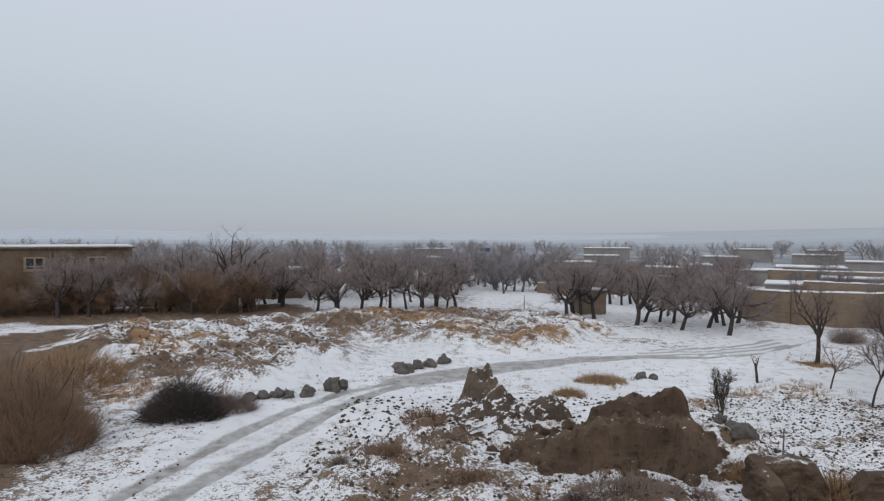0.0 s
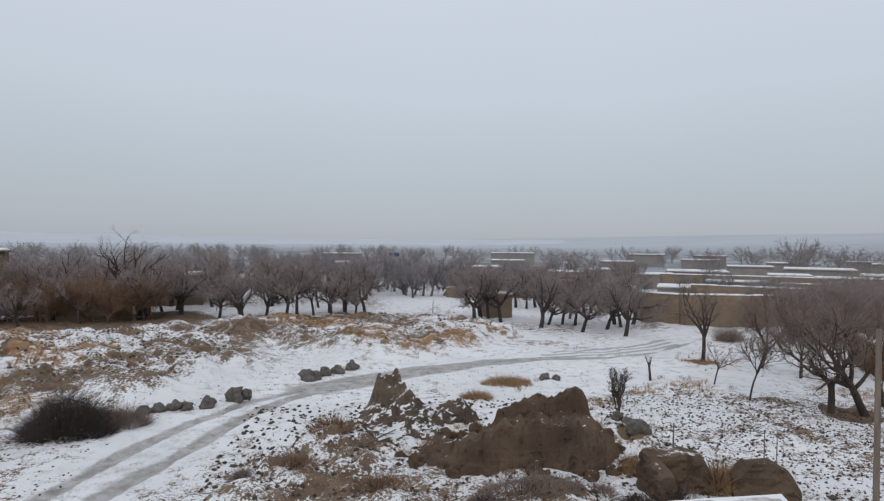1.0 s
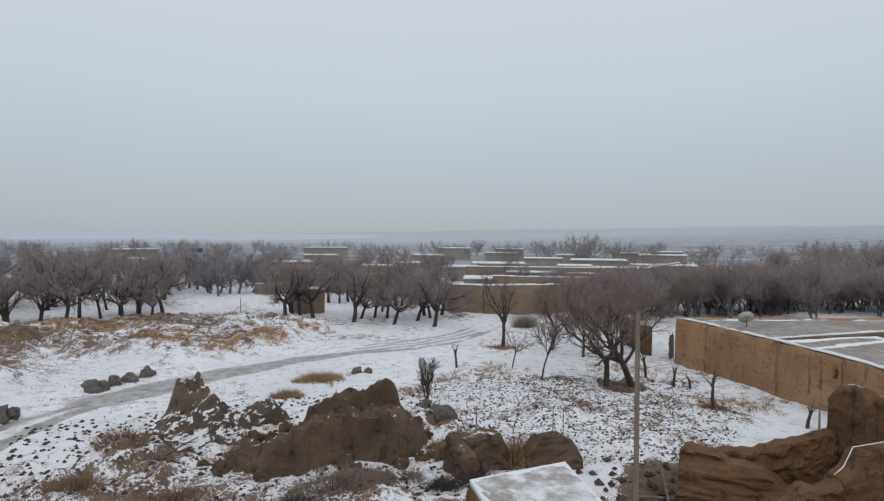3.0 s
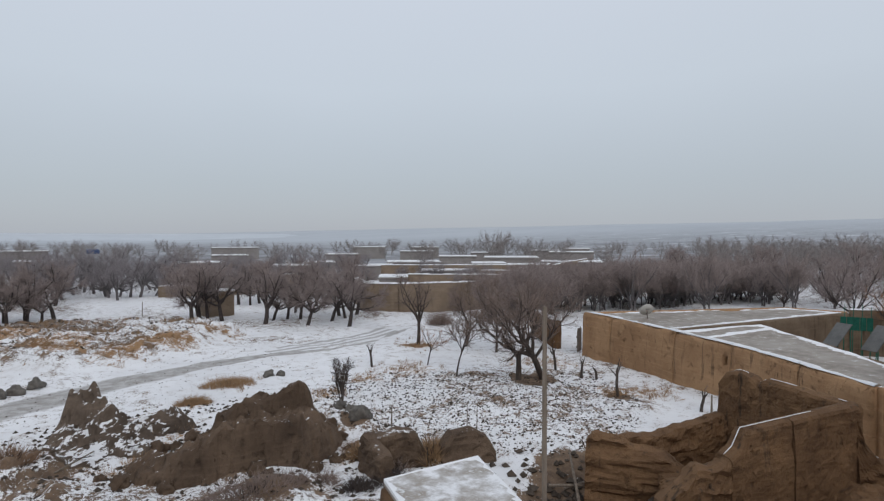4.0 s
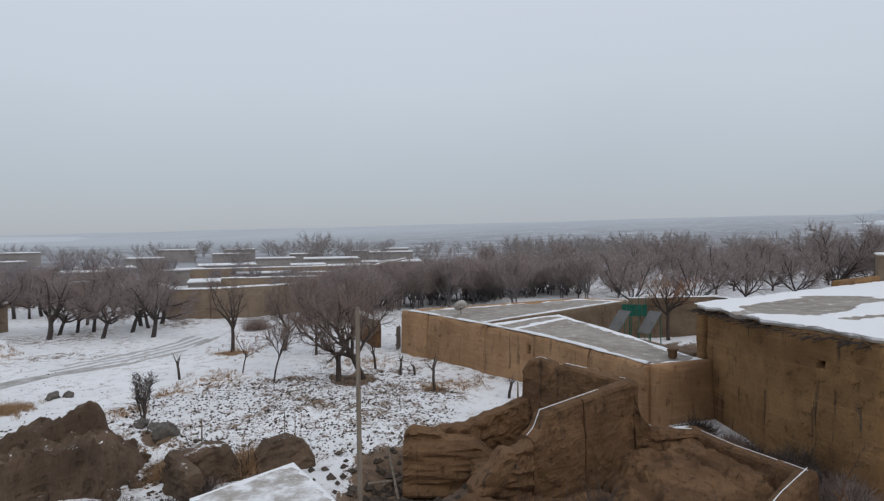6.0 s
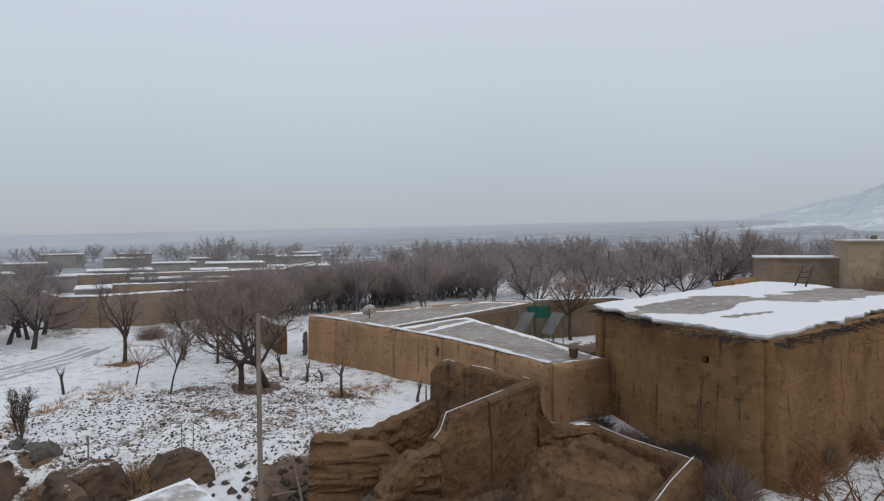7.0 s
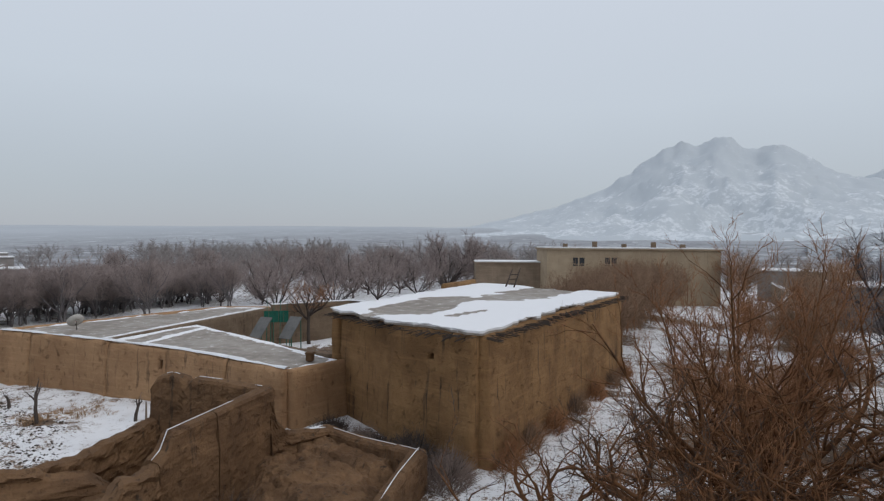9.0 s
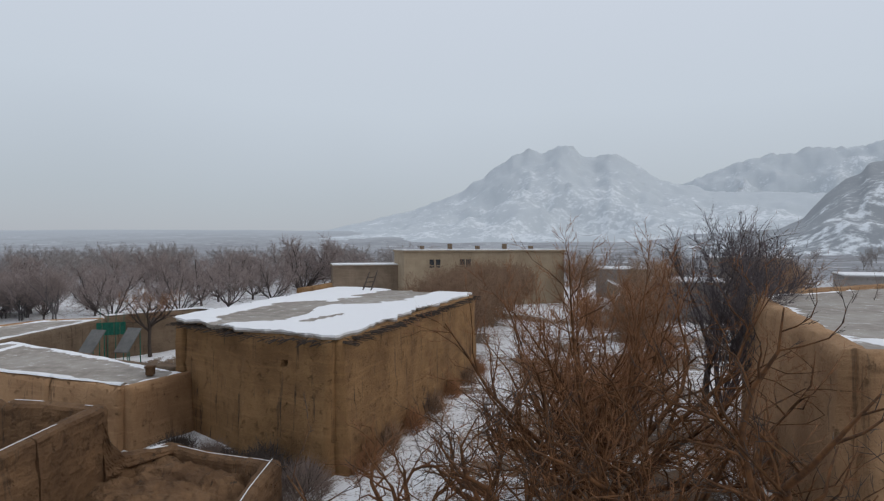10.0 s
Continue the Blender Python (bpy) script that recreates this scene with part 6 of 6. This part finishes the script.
# ---------------------------------------------------------------- village and walls beyond
def village_house(name, x, y, w, d, h, turn, label, windows=0, chimneys=0, group="village houses", mat=None, kind_windows=None):
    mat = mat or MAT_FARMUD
    ob = empty(name, x, y, hz(x, y), label, "house", group, turn=turn)
    bm = box_bm(-w / 2, w / 2, -d / 2, d / 2, -0.6, h, 0.0)
    part("wall", bm, mat, ob)
    part("roof_edge", box_bm(-w / 2 - 0.2, w / 2 + 0.2, -d / 2 - 0.2, d / 2 + 0.2, h + 0.003, h + 0.16, 0.03), mat, ob)
    part("roof_snow", box_bm(-w / 2 - 0.1, w / 2 + 0.1, -d / 2 - 0.1, d / 2 + 0.1, h + 0.163, h + 0.30, 0.06), MAT_SNOW, ob, "white snow on the flat roof")
    for i in range(windows):
        wx = -w / 2 + w * (i + 0.7) / (windows + 0.4) if kind_windows is None else kind_windows[i]
        win = part("window", box_bm(wx - 0.85, wx + 0.85, -d / 2 - 0.06, -d / 2 + 0.05, h - 2.05, h - 0.75, 0.02), MAT_PALEMUD, ob, "pale-framed window")
        for sx in (-0.36, 0.36):
            part("pane", box_bm(wx + sx - 0.28, wx + sx + 0.28, -d / 2 - 0.075, -d / 2 - 0.03, h - 1.55, h - 0.87), MAT_GLASS, win)
            part("pane", box_bm(wx + sx - 0.28, wx + sx + 0.28, -d / 2 - 0.075, -d / 2 - 0.03, h - 1.80, h - 1.63), MAT_GLASS, win)
    for i in range(chimneys):
        cx = -w / 2 + w * (i + 0.8) / (chimneys + 0.6)
        part("chimney", box_bm(cx - 0.25, cx + 0.25, -0.25, 0.25, h, h + 0.7 + 0.25 * (i % 2), 0.03), MAT_SHADEMUD, ob)
    return ob


village_house("two_storey_house", 76.5, -10.4, 19.5, 8, 6.2, -82, "two-storey mud house with pale windows and chimneys", 2, 5, "", MAT_PALEMUD, [-6.2, -2.6])
village_house("mud_annex", 78.5, 3.5, 8, 6, 4.4, -82, "lower mud annex beside the two-storey house", 0, 0, "")
village_house("two_storey_house", -45.5, 57.5, 30, 9, 5.75, 30, "long two-storey mud house with pale windows", 3, 1, "", MAT_SHADEMUD, [2.0, 7.0, 12.0])
village_house("mud_shed", -22, 72, 12, 6, 3.0, 8, "low mud shed with a snowy roof", 0, 0)
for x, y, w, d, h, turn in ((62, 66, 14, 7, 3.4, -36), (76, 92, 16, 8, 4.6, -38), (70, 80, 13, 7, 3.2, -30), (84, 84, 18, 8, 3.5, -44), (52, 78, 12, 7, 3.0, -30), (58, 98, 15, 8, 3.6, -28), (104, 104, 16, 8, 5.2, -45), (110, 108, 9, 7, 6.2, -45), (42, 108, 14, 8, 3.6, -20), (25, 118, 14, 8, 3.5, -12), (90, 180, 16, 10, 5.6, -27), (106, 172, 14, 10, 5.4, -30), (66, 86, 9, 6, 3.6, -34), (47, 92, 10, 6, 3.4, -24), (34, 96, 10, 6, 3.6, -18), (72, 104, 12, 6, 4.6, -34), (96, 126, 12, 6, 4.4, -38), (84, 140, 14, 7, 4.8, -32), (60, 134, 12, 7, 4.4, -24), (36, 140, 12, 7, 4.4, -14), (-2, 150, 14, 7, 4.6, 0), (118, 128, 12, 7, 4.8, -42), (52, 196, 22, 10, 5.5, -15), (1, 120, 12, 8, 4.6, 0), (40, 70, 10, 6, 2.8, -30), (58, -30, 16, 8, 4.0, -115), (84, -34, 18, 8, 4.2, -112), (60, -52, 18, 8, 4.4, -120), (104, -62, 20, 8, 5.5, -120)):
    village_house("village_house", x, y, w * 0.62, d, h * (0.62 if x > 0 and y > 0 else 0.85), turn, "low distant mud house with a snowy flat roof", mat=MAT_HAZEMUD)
blue = empty("blue_shelter", 7.2, 104, 0, "blue sheet roof among orchard trees", "shelter")
part("roof", box_bm(-0.8, 0.8, -1, 1, 4.5, 5.1, 0.05), MAT_BLUE, blue)
for ex in (-1.1, 1.1):
    spike_rows("post", [((ex, 0, 0), (ex, 0, 4.5), 0.06)], MAT_WOOD, blue)
village_house("mud_hut", 13.6, 57.5, 2.4, 2.2, 2.0, 10, "small square mud hut under bare trees", 0, 0, "")


def field_wall(name, pts, h, label, mat=None, snow=True, seed=0, thick=0.5):
    ob = empty(name, pts[0][0], pts[0][1], 0, label, "wall")
    for i, (a, b) in enumerate(zip(pts[:-1], pts[1:])):
        wall_mesh("wall", a, b, flat(h), thick, mat or MAT_FARMUD, ob, rough=0.06, seed=seed + i, cell=0.7, ragged=0.08)
        if snow:
            snow_cap(a, b, flat(h), thick, ob, seed=seed + i, cover=0.95, thick=0.12)
    settle(ob)
    return ob


field_wall("compound_wall", [(28.5, 60.0), (25.8, 52.2), (28, 50.0), (34, 48.6), (43, 48.6)], 2.6, "long mud compound wall topped with snow", seed=130)
field_wall("compound_wall", [(36, 62), (48, 52), (58, 60)], 2.6, "long mud compound wall topped with snow", seed=140)
field_wall("orchard_wall", [(-34, 61.8), (-26, 61.2), (-19.7, 60.4)], 2.6, "long brown mud wall behind bare trees", seed=150, snow=False)
field_wall("terrace_wall", [(52, 70), (64, 60), (78, 68)], 2.2, "low snowy terrace wall near the village", seed=160)
field_wall("terrace_wall", [(44, 84), (66, 70), (90, 86)], 2.6, "low snowy terrace wall near the village", seed=170)
field_wall("terrace_wall", [(52, -19), (66, -25), (82, -29)], 2.2, "low snowy field wall beside the lane", seed=180)
field_wall("garden_wall", [(27.5, 28.8), (29.8, 33.5)], 1.7, "short mud garden wall near the compound", MAT_RUIN, seed=190)

for i, (a, b, h) in enumerate((((33, 63), (47, 58), 1.3), ((40, 77), (62, 66), 1.5), ((12, 78), (26, 74), 1.2), ((16, 92), (34, 86), 1.5), ((-38, 84), (-22, 88), 2.2))):
    field_wall("terrace_wall", [a, b], h, "low snowy terrace wall near the village", seed=200 + 5 * i, thick=0.45)

# plank fence at the compound's corner
pf = empty("plank_fence", 27.3, 26.9, 0, "rough grey-brown plank fence beside the mud wall", "fence", turn=35)
for k in range(9):
    part("plank", box_bm(0.17 * k, 0.17 * k + 0.14, -0.02, 0.02, -0.1, 1.35 + 0.12 * math.sin(k * 2.3), 0.006), MAT_WOOD, pf)
part("rail", box_bm(-0.05, 1.6, 0.022, 0.07, 0.9, 1.0, 0.006), MAT_WOOD, pf)
part("rail", box_bm(-0.05, 1.6, 0.022, 0.07, 0.3, 0.4, 0.006), MAT_WOOD, pf)

# fallen lumps of mud and brushwood round the collapsed hut
lump = random.Random(91)
for i in range(18):
    a, q = lump.uniform(0, 6.28), lump.uniform(0.85, 1.25)
    x, y = 5.6 + math.cos(a) * 3.2 * q, 20.0 + math.sin(a) * 1.9 * q
    ob = boulder(x, y, lump.uniform(0.14, 0.36), 70 + i, "fallen brown lump of mud wall", 0.8, MAT_HEAP)
    ob["group"] = "fallen lumps of mud"
    ob.name = "mud_lump"
for i, (x, y) in enumerate(((1.2, 22.7), (2.4, 22.9), (3.3, 23.3), (0.7, 21.8))):
    rs = random.Random(300 + i)
    h = empty("brushwood", x, y, hz(x, y), "broken sticks and straw on a snowy heap", "brushwood", "heap debris")
    for k in range(14):
        t, l = rs.uniform(-0.6, 0.9) - 0.5, rs.uniform(0.4, 1.1)
        sx, sy = rs.gauss(0, 0.35), rs.gauss(0, 0.3)
        z0 = hz(x + sx, y + sy) - hz(x, y)
        spike_rows("stick", [((sx, sy, z0 - 0.02), (sx + math.cos(t) * l, sy + math.sin(t) * l, z0 + rs.uniform(0.0, 0.35)), rs.uniform(0.015, 0.035))], rs.choice((MAT_BARK, MAT_WOOD, MAT_CLOD)), h)
